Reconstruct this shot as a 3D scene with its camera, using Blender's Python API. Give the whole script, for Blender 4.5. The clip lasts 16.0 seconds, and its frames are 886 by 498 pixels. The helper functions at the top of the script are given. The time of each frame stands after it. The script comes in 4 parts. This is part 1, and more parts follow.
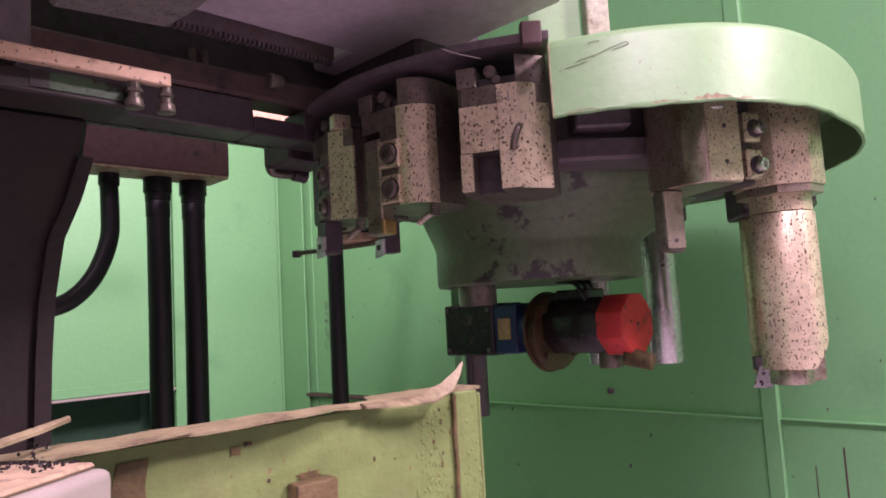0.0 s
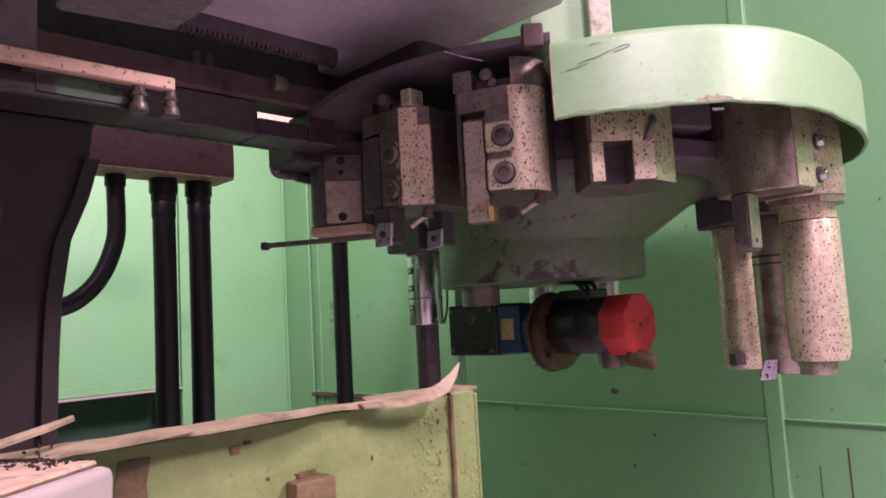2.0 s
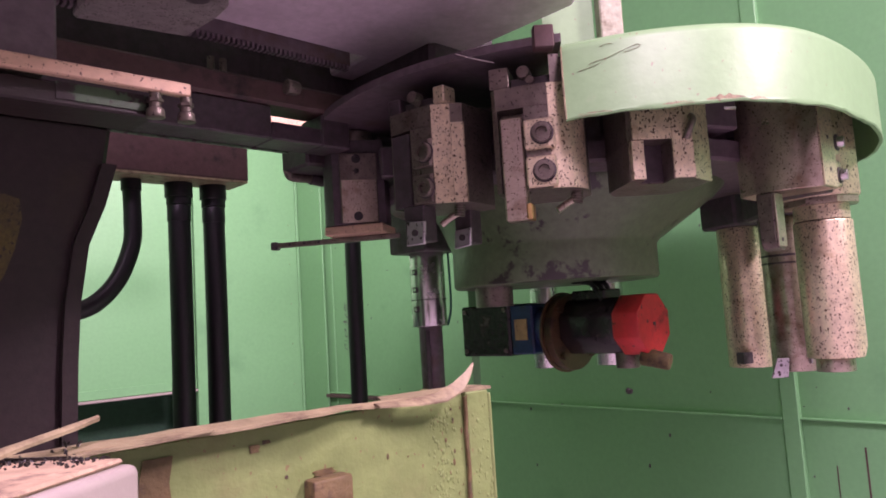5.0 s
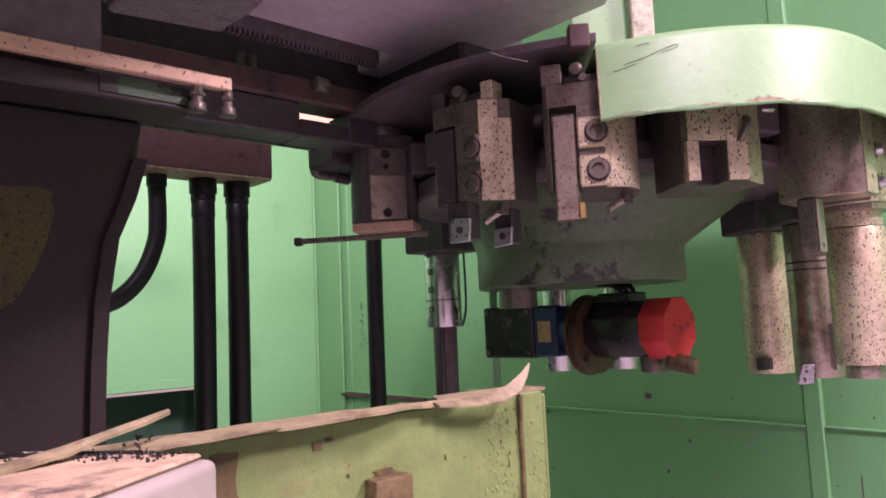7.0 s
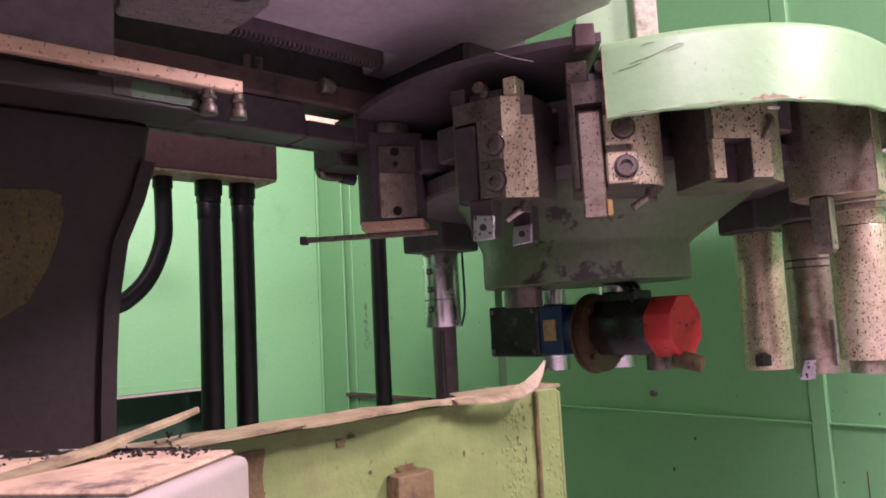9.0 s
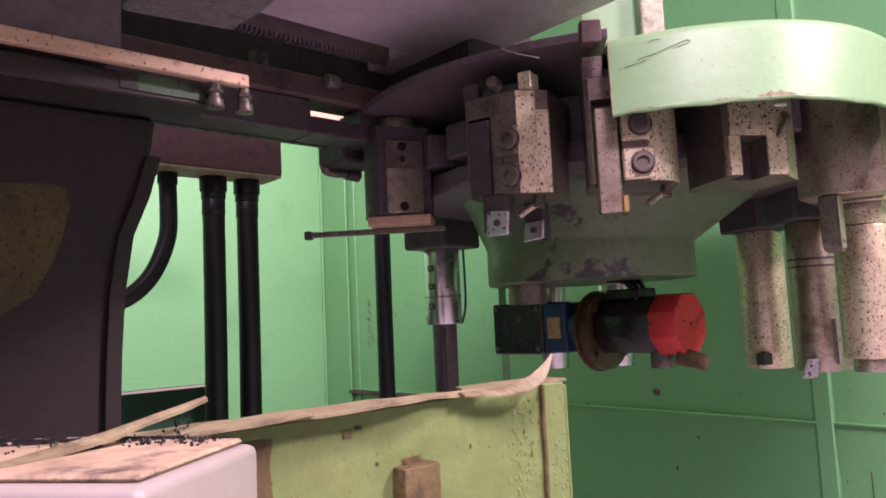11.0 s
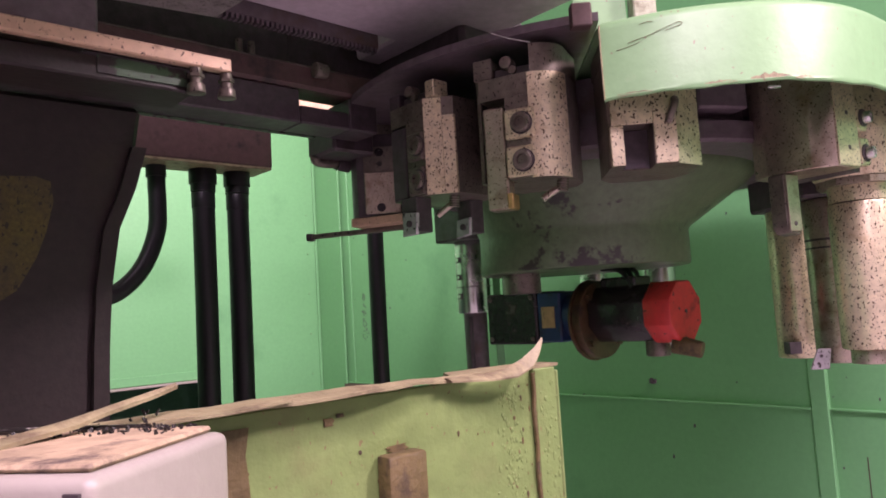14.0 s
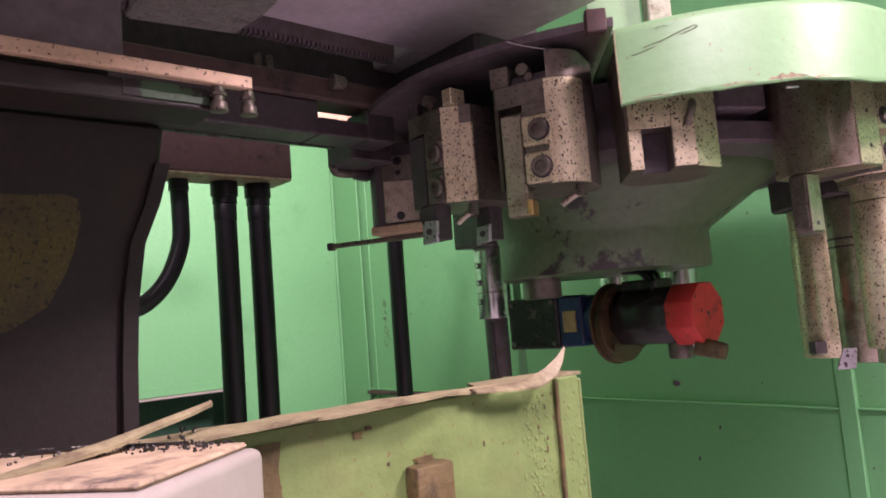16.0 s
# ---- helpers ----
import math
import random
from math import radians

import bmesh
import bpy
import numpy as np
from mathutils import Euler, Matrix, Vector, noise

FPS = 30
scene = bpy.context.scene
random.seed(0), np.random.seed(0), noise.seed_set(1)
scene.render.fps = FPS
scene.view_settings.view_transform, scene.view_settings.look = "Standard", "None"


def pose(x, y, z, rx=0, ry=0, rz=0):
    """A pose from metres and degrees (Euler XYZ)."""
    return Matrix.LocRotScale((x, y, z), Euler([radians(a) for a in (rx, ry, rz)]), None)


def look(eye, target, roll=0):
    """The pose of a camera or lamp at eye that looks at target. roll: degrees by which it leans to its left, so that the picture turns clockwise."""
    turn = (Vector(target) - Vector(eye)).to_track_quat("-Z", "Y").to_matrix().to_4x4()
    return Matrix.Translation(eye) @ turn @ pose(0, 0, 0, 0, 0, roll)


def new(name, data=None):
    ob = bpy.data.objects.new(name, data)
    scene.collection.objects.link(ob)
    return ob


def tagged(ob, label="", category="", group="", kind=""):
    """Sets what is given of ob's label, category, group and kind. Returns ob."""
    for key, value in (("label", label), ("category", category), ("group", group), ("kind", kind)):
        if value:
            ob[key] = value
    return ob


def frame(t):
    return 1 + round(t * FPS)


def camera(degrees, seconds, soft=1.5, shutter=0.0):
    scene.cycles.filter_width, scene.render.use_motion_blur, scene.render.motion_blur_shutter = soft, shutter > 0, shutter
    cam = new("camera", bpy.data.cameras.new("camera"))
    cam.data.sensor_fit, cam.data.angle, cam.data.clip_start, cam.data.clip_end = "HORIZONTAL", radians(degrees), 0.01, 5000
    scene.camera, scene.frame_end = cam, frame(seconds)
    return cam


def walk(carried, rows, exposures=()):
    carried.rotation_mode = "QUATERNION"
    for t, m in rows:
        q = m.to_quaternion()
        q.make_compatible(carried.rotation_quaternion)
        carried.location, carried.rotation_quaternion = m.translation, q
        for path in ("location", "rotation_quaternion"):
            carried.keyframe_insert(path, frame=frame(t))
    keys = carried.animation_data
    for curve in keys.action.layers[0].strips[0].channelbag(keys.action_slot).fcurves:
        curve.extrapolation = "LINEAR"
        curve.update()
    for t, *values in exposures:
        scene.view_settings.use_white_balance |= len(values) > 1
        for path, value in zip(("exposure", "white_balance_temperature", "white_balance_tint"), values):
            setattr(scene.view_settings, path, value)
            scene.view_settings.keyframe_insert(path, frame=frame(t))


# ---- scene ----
cam = camera(63.63, 16.0, soft=1.8)
PATH = [
    (0.0, -0.0045, 0.0155, 1.4988, 95.427, 3.250, -0.955),
    (0.5, -0.0046, 0.0122, 1.4995, 95.396, 3.131, -0.659),
    (1.0, -0.0019, 0.0122, 1.4991, 95.355, 3.150, -0.606),
    (1.5, -0.0016, 0.0110, 1.4974, 95.334, 3.239, -0.515),
    (2.0, 0.0012, 0.0073, 1.4998, 95.426, 3.217, -0.483),
    (2.5, 0.0052, 0.0034, 1.5004, 95.554, 3.316, -0.427),
    (3.0, 0.0014, 0.0029, 1.4983, 95.495, 3.150, -0.272),
    (3.5, 0.0000, 0.0000, 1.5000, 95.485, 3.101, 0.000),
    (4.0, 0.0031, -0.0018, 1.5012, 95.581, 3.330, 0.229),
    (6.5, -0.0187, 0.0075, 1.4965, 95.557, 3.112, 1.198),
    (7.0, -0.0288, 0.0084, 1.4996, 95.694, 2.569, 1.451),
    (7.5, -0.0318, 0.0040, 1.5035, 95.970, 2.579, 1.654),
    (8.0, -0.0397, 0.0053, 1.5018, 96.002, 2.723, 1.738),
    (8.5, -0.0415, 0.0031, 1.5009, 95.859, 2.815, 1.745),
    (9.0, -0.0381, 0.0021, 1.4991, 95.698, 3.000, 1.619),
    (11.5, -0.0410, 0.0041, 1.4958, 95.576, 2.651, 1.883),
    (12.0, -0.0409, 0.0093, 1.4964, 95.766, 2.966, 1.964),
    (12.5, -0.0413, 0.0138, 1.4948, 95.795, 3.198, 1.856),
    (13.0, -0.0400, 0.0170, 1.4920, 95.537, 3.380, 1.696),
    (13.5, -0.0375, 0.0190, 1.4908, 95.216, 3.495, 1.612),
    (14.0, -0.0354, 0.0198, 1.4897, 95.020, 3.437, 1.541),
    (14.5, -0.0385, 0.0176, 1.4900, 95.002, 3.211, 1.657),
    (15.0, -0.0378, 0.0157, 1.4915, 95.108, 3.179, 1.939),
    (15.5, -0.0401, 0.0148, 1.4927, 95.328, 3.688, 2.452),
    (16.0, -0.0364, 0.0109, 1.4945, 95.490, 4.534, 3.185),
]
walk(cam, [(t, pose(*p)) for t, *p in PATH], exposures=[(0.0, 0.26, 6420, 64), (1.5, 0.29, 6420, 70), (3.5, 0.32, 6420, 74), (8.0, 0.38, 6420, 63), (12.5, 0.38, 6420, 57), (16.0, 0.38, 6420, 49)])
# turn of the tool carousel in degrees, by seconds
TURN = [(0.0, -22.34), (0.5, -16.00), (1.0, -9.60), (1.5, -3.23), (1.6, -2.40), (2.0, -2.07), (2.5, -1.11), (3.0, -0.86), (3.5, -0.00), (4.0, 0.73), (6.5, 4.77), (7.0, 5.42), (7.5, 6.18), (8.0, 6.97), (8.5, 7.81), (9.0, 8.59), (10.0, 10.10), (10.7, 10.90), (11.0, 10.20), (11.3, 8.10), (11.5, 6.45), (12.0, 2.14), (12.5, -2.36), (13.0, -5.34), (13.5, -6.61), (14.0, -6.63), (14.5, -6.61), (15.0, -6.61), (15.5, -6.59), (16.0, -6.54)]

EYE = 1.5                       # height of the lens above the shop floor
MACHINE = pose(0, 0, EYE, 0, 0, 43.5)   # axes of the machine: u along the sill, v into the cabin
PLAIN = pose(0, 0, EYE)
AXIS = (0.3116, 1.707)          # the carousel's upright axis

# ---- light ----
world = bpy.data.worlds.new("shop_air")
scene.world = world
world.use_nodes = True
world.node_tree.nodes["Background"].inputs[0].default_value = (0.9, 0.86, 0.88, 1)
world.node_tree.nodes["Background"].inputs[1].default_value = 0.25


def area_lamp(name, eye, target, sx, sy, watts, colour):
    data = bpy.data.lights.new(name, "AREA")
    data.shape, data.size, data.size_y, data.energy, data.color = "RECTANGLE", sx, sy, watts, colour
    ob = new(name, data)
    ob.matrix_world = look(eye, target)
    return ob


# two unseen key lamps, placed from how shadows and lit sides fall
area_lamp("unseen_light", (0.38, -0.80, 3.62), (0.3, 1.6, 1.6), 0.45, 0.35, 29, (1.0, 0.94, 0.86))
area_lamp("unseen_light", (3.38, -0.50, 4.3), (0.3, 1.6, 1.6), 0.6, 0.6, 165, (1.0, 0.95, 0.86))
# wide fill added without a known source, to lift the dark undersides
area_lamp("unseen_light", (0.0, -1.9, 4.5), (0.0, -1.8, 0.0), 2.6, 1.6, 225, (1.0, 0.93, 0.97))
# unseen lamp added to brighten the west wall, aimed clear of the east wall
lamp_at = MACHINE @ Vector((1.10, 2.15, 1.25))
area_lamp("unseen_wall_light", lamp_at, MACHINE @ Vector((1.10, 3.64, 0.85)), 0.9, 0.12, 25, (1.0, 0.95, 0.88))


# ---- materials ----
def material(name, colour, rough=0.5, metal=0.0, stain=None, stain_amount=0.3, stain_scale=6.0, stain_edge=0.12, grain=0.15, grain_scale=60.0,
             bump=0.15, bump_scale=120.0, coat=0.0, specks=None, speck_scale=90.0, speck_amount=0.3, speck_stretch=(1, 1, 0.7)):
    """A painted or metal surface: base colour with fine grain, broad stains, sharp specks and slight relief."""
    mat = bpy.data.materials.new(name)
    mat.use_nodes = True
    nodes, links = mat.node_tree.nodes, mat.node_tree.links
    bsdf = nodes["Principled BSDF"]
    coord = nodes.new("ShaderNodeTexCoord")
    info = nodes.new("ShaderNodeObjectInfo")
    shift = nodes.new("ShaderNodeVectorMath")
    shift.operation = "MULTIPLY_ADD"
    links.new(info.outputs["Random"], shift.inputs[0])
    shift.inputs[1].default_value = (7.0, 5.0, 3.0)
    links.new(coord.outputs["Object"], shift.inputs[2])
    place = shift.outputs[0]

    def cloud(scale, detail, rough_=0.6):
        n = nodes.new("ShaderNodeTexNoise")
        n.inputs["Scale"].default_value, n.inputs["Detail"].default_value, n.inputs["Roughness"].default_value = scale, detail, rough_
        links.new(place, n.inputs["Vector"])
        return n.outputs["Fac"]

    def ramp(value, lo, hi):
        r = nodes.new("ShaderNodeMapRange")
        r.inputs["From Min"].default_value, r.inputs["From Max"].default_value = lo, hi
        links.new(value, r.inputs["Value"])
        return r.outputs["Result"]

    def blend(fac, a, b):
        m = nodes.new("ShaderNodeMix")
        m.data_type = "RGBA"
        links.new(fac, m.inputs["Factor"])
        for value, socket in ((a, m.inputs["A"]), (b, m.inputs["B"])):
            if isinstance(value, tuple):
                socket.default_value = (*value, 1)
            else:
                links.new(value, socket)
        return m.outputs["Result"]

    fine = cloud(grain_scale, 6)
    tone = blend(ramp(fine, 0.3, 0.7), tuple(c * (1 - grain) for c in colour), tuple(min(1, c * (1 + grain)) for c in colour))
    broad = cloud(stain_scale, 8, 0.65)
    dirt = ramp(broad, 0.70 - stain_amount * 0.45, 0.70 - stain_amount * 0.45 + stain_edge)
    if stain:
        tone = blend(dirt, tone, stain)
    if specks:
        stretch = nodes.new("ShaderNodeMapping")
        stretch.inputs["Scale"].default_value = speck_stretch
        links.new(place, stretch.inputs["Vector"])
        v = nodes.new("ShaderNodeTexNoise")
        v.inputs["Scale"].default_value, v.inputs["Detail"].default_value = speck_scale, 1.5
        links.new(stretch.outputs[0], v.inputs["Vector"])
        spots = ramp(v.outputs["Fac"], 0.68 - speck_amount * 0.3, 0.71 - speck_amount * 0.3)
        tone = blend(spots, tone, specks)
    links.new(tone, bsdf.inputs["Base Color"])
    gloss = nodes.new("ShaderNodeMapRange")
    gloss.inputs["To Min"].default_value, gloss.inputs["To Max"].default_value = max(0.05, rough - 0.12), min(1, rough + 0.15)
    links.new(broad, gloss.inputs["Value"])
    links.new(gloss.outputs["Result"], bsdf.inputs["Roughness"])
    bsdf.inputs["Metallic"].default_value = metal
    bsdf.inputs["Coat Weight"].default_value = coat
    relief = nodes.new("ShaderNodeBump")
    relief.inputs["Strength"].default_value, relief.inputs["Distance"].default_value = bump, 0.002
    links.new(cloud(bump_scale, 5), relief.inputs["Height"])
    links.new(relief.outputs[0], bsdf.inputs["Normal"])
    return mat


GREEN_WALL = material("green_wall_paint", (0.13, 0.39, 0.165), 0.42, stain=(0.10, 0.32, 0.135), stain_amount=0.25, stain_scale=2.2, grain=0.05, bump=0.06, bump_scale=30)
# darker copy of the wall green, holding the recess's shade
GREEN_SHADED = material("green_recess_shade", (0.02, 0.09, 0.05), 0.6, grain=0.15)
GREEN_GUARD = material("pale_green_enamel", (0.19, 0.37, 0.175), 0.42, stain=(0.33, 0.36, 0.25), stain_amount=0.16, stain_scale=7, stain_edge=0.3, grain=0.05, bump=0.35, bump_scale=35, specks=(0.22, 0.18, 0.11), speck_scale=150, speck_amount=-0.16)
GREEN_CAST = material("oily_green_casting", (0.095, 0.145, 0.072), 0.36, stain=(0.03, 0.025, 0.022), stain_amount=0.27, stain_scale=8, stain_edge=0.03, grain=0.2, bump=0.4, bump_scale=60)
GREEN_SILL = material("worn_green_sheet", (0.165, 0.235, 0.075), 0.5, stain=(0.15, 0.165, 0.06), stain_amount=0.30, stain_scale=16, stain_edge=0.2, grain=0.10, bump=0.9, bump_scale=50, specks=(0.18, 0.14, 0.06), speck_scale=330, speck_amount=0.0)
LIP = material("bare_sheet_lip", (0.265, 0.225, 0.125), 0.5, stain=(0.10, 0.062, 0.04), stain_amount=0.42, stain_scale=48, stain_edge=0.2, grain=0.25, bump=0.7, bump_scale=150)
CREAM = material("cream_plastic", (0.345, 0.31, 0.27), 0.4, stain=(0.35, 0.22, 0.13), stain_amount=0.15, stain_scale=20, grain=0.05)
WOOD = material("dusty_board", (0.42, 0.31, 0.20), 0.7, stain=(0.1, 0.07, 0.06), stain_amount=0.3, stain_scale=35, grain=0.25, bump=0.6)
SWARF = material("oily_swarf", (0.015, 0.012, 0.012), 0.35, grain=0.5, specks=(0.5, 0.45, 0.4), speck_scale=220, speck_amount=0.06, bump=1.0, bump_scale=200)
# oily iron, its colour lifted towards purple to put haze into it
IRON = material("haze_lifted_oily_iron", (0.125, 0.094, 0.108), 0.42, metal=0.1, stain=(0.09, 0.055, 0.04), stain_amount=0.35, stain_scale=5, grain=0.25, bump=0.3)
# casting colour lightened to stand in for haze and light on the saddle's underside
UNDERSIDE = material("lightened_grey_casting", (0.62, 0.52, 0.58), 0.42, stain=(0.34, 0.27, 0.30), stain_amount=0.38, stain_scale=3.5, stain_edge=0.3, grain=0.12, bump=0.2, bump_scale=40)
ARM = material("oily_brown_column", (0.024, 0.014, 0.014), 0.45, stain=(0.045, 0.032, 0.014), stain_amount=0.30, stain_scale=3, stain_edge=0.3, grain=0.25, bump=0.3)
STEEL_MID = material("stained_steel", (0.50, 0.42, 0.34), 0.30, metal=0.85, stain=(0.19, 0.11, 0.06), stain_amount=0.40, stain_scale=18, stain_edge=0.25, grain=0.15, specks=(0.05, 0.03, 0.02), speck_scale=330, speck_amount=0.12)
# blacker iron with the same purple haze lift in its colour
IRON_BLACK = material("haze_lifted_black_iron", (0.070, 0.052, 0.060), 0.45, metal=0.1, stain=(0.045, 0.03, 0.03), stain_amount=0.3, stain_scale=11, grain=0.3, bump=0.3)
BROWN = material("brown_iron", (0.095, 0.052, 0.048), 0.5, metal=0.1, stain=(0.03, 0.02, 0.02), stain_amount=0.35, stain_scale=12, grain=0.2, bump=0.3)
BEIGE = material("tan_guide_bar", (0.62, 0.40, 0.28), 0.4, metal=0.2, stain=(0.2, 0.11, 0.08), stain_amount=0.15, stain_scale=25, grain=0.12, specks=(0.10, 0.06, 0.05), speck_scale=320, speck_amount=0.06)
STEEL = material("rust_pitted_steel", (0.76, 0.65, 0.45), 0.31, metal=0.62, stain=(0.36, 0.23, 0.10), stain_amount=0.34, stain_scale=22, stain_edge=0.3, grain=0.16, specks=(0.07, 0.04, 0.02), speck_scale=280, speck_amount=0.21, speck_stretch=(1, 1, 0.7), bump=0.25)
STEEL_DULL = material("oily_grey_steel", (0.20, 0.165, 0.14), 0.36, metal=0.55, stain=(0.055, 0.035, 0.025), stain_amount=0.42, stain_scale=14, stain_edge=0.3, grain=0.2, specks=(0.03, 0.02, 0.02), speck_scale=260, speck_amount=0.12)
STEEL_CLEAN = material("ground_steel", (0.66, 0.64, 0.63), 0.24, metal=0.95, grain=0.05, stain=(0.3, 0.26, 0.24), stain_amount=0.2, stain_scale=12, bump=0.05)
CARBIDE = material("grey_carbide", (0.52, 0.48, 0.52), 0.35, metal=0.7, specks=(0.05, 0.04, 0.04), speck_scale=200, speck_amount=0.15)
BRASS = material("brassy_insert", (0.62, 0.40, 0.16), 0.35, metal=0.8, grain=0.2)
RUBBER = material("black_rubber", (0.011, 0.009, 0.012), 0.42, grain=0.2, bump=0.1)
BLACK_GLOSS = material("black_oiled_paint", (0.018, 0.014, 0.016), 0.22, stain=(0.05, 0.03, 0.03), stain_amount=0.3, stain_scale=22, grain=0.3, bump=0.5, bump_scale=60)
RED = material("red_enamel", (0.68, 0.045, 0.04), 0.45, stain=(0.10, 0.015, 0.015), stain_amount=0.27, stain_scale=13, stain_edge=0.18, grain=0.10, specks=(0.12, 0.02, 0.02), speck_scale=80, speck_amount=0.04, bump=0.3)
BLUE = material("blue_enamel", (0.013, 0.033, 0.10), 0.4, stain=(0.02, 0.02, 0.025), stain_amount=0.35, stain_scale=20, grain=0.2)
TEAL = material("teal_hose", (0.01, 0.10, 0.09), 0.4)
RUSTY = material("rusty_green_paint", (0.115, 0.080, 0.030), 0.6, stain=(0.05, 0.032, 0.018), stain_amount=0.4, stain_scale=50, grain=0.3, bump=0.6, bump_scale=180)
OCHRE = material("varnished_flange", (0.085, 0.048, 0.022), 0.35, metal=0.3, stain=(0.04, 0.02, 0.015), stain_amount=0.35, stain_scale=18, grain=0.2)
TAN_PLATE = material("tan_name_plate", (0.38, 0.25, 0.11), 0.5, grain=0.2, stain=(0.1, 0.07, 0.05), stain_scale=50)
POST = material("stained_grey_post", (0.36, 0.38, 0.27), 0.6, stain=(0.16, 0.14, 0.08), stain_amount=0.35, stain_scale=14, grain=0.25, bump=0.6)
CONCRETE = material("shop_concrete", (0.40, 0.36, 0.37), 0.7, stain=(0.1, 0.09, 0.085), stain_amount=0.4, stain_scale=1.2, grain=0.15)
SHOP_PAINT = material("shop_wall_paint", (0.55, 0.54, 0.50), 0.7, stain=(0.4, 0.38, 0.34), stain_amount=0.3, stain_scale=0.8, grain=0.08)
CASTING_LIGHT = material("bare_speckled_casting", (0.28, 0.25, 0.24), 0.5, metal=0.2, stain=(0.10, 0.085, 0.08), stain_amount=0.36, stain_scale=14, grain=0.2, specks=(0.05, 0.04, 0.04), speck_scale=240, speck_amount=0.14, bump=0.4)
GREEN_WORN = material("worn_dark_green_paint", (0.055, 0.115, 0.062), 0.45, stain=(0.03, 0.02, 0.022), stain_amount=0.42, stain_scale=40, stain_edge=0.05, grain=0.2)
OLD_YELLOW = material("greasy_old_yellow_paint", (0.095, 0.073, 0.014), 0.45, stain=(0.042, 0.027, 0.026), stain_amount=0.55, stain_scale=8, stain_edge=0.3, grain=0.35, grain_scale=150, specks=(0.03, 0.02, 0.012), speck_scale=160, speck_amount=0.16, bump=0.5)


# ---- mesh helpers ----
def box(x0, x1, y0, y1, z0, z1, bevel=0.003, seg=1):
    bm = bmesh.new()
    bmesh.ops.create_cube(bm, size=1)
    bmesh.ops.scale(bm, vec=(x1 - x0, y1 - y0, z1 - z0), verts=bm.verts)
    bmesh.ops.translate(bm, vec=((x0 + x1) / 2, (y0 + y1) / 2, (z0 + z1) / 2), verts=bm.verts)
    if bevel:
        bmesh.ops.bevel(bm, geom=bm.edges[:], offset=bevel, segments=seg, affect="EDGES", profile=0.5)
    return bm


def rod(a, b, r, r2=None, n=24, bevel=0.0):
    a, b = Vector(a), Vector(b)
    bm = bmesh.new()
    bmesh.ops.create_cone(bm, cap_ends=True, segments=n, radius1=r, radius2=r if r2 is None else r2, depth=(b - a).length)
    if bevel:
        rim = [e for e in bm.edges if abs(e.verts[0].co.z - e.verts[1].co.z) < 1e-6]
        bmesh.ops.bevel(bm, geom=rim, offset=bevel, segments=2, affect="EDGES", profile=0.5)
    turn = (b - a).to_track_quat("Z", "Y").to_matrix().to_4x4()
    bmesh.ops.transform(bm, matrix=Matrix.Translation((a + b) / 2) @ turn, verts=bm.verts)
    return bm


def prism(outline, z0, z1, m=None, bevel=0.0):
    """An outline in x, y raised from z0 to z1, then moved by m."""
    bm = bmesh.new()
    low = [bm.verts.new((x, y, z0)) for x, y in outline]
    top = [bm.verts.new((x, y, z1)) for x, y in outline]
    n = len(outline)
    bm.faces.new(low[::-1])
    bm.faces.new(top)
    for i in range(n):
        bm.faces.new((low[i], low[(i + 1) % n], top[(i + 1) % n], top[i]))
    bmesh.ops.recalc_face_normals(bm, faces=bm.faces)
    if bevel:
        bmesh.ops.bevel(bm, geom=bm.edges[:], offset=bevel, segments=1, affect="EDGES", profile=0.5)
    if m is not None:
        bmesh.ops.transform(bm, matrix=m, verts=bm.verts)
    return bm


def rings(loops, close=False, caps=True):
    """A skin over loops of points, each with as many points."""
    bm = bmesh.new()
    vs = [[bm.verts.new(p) for p in loop] for loop in loops]
    n = len(loops[0])
    for a, b in zip(vs, vs[1:]):
        for i in range(n):
            bm.faces.new((a[i], a[(i + 1) % n], b[(i + 1) % n], b[i]))
    if close:
        a, b = vs[-1], vs[0]
        for i in range(n):
            bm.faces.new((a[i], a[(i + 1) % n], b[(i + 1) % n], b[i]))
    elif caps:
        bm.faces.new(vs[0][::-1])
        bm.faces.new(vs[-1])
    bmesh.ops.recalc_face_normals(bm, faces=bm.faces)
    return bm


def circle(cx, cy, r, z, n=48):
    return [(cx + r * math.cos(2 * math.pi * i / n), cy + r * math.sin(2 * math.pi * i / n), z) for i in range(n)]


def lathe(cx, cy, profile, n=48):
    return rings([circle(cx, cy, r, z, n) for r, z in profile])


def tube(points, r, n=12, step=8):
    """A round hose along a smooth line through points."""
    pts = [Vector(p) for p in points]
    line = []
    for i in range(len(pts) - 1):
        p0, p1, p2, p3 = pts[max(i - 1, 0)], pts[i], pts[i + 1], pts[min(i + 2, len(pts) - 1)]
        for k in range(step):
            t = k / step
            line.append(0.5 * (2 * p1 + (p2 - p0) * t + (2 * p0 - 5 * p1 + 4 * p2 - p3) * t * t + (3 * p1 - p0 - 3 * p2 + p3) * t ** 3))
    line.append(pts[-1])
    loops = []
    for i, p in enumerate(line):
        d = (line[min(i + 1, len(line) - 1)] - line[max(i - 1, 0)]).normalized()
        a = d.cross(Vector((0.31, 0.87, 0.38))).normalized()
        b = d.cross(a)
        loops.append([p + r * (math.cos(2 * math.pi * k / n) * a + math.sin(2 * math.pi * k / n) * b) for k in range(n)])
    return rings(loops)


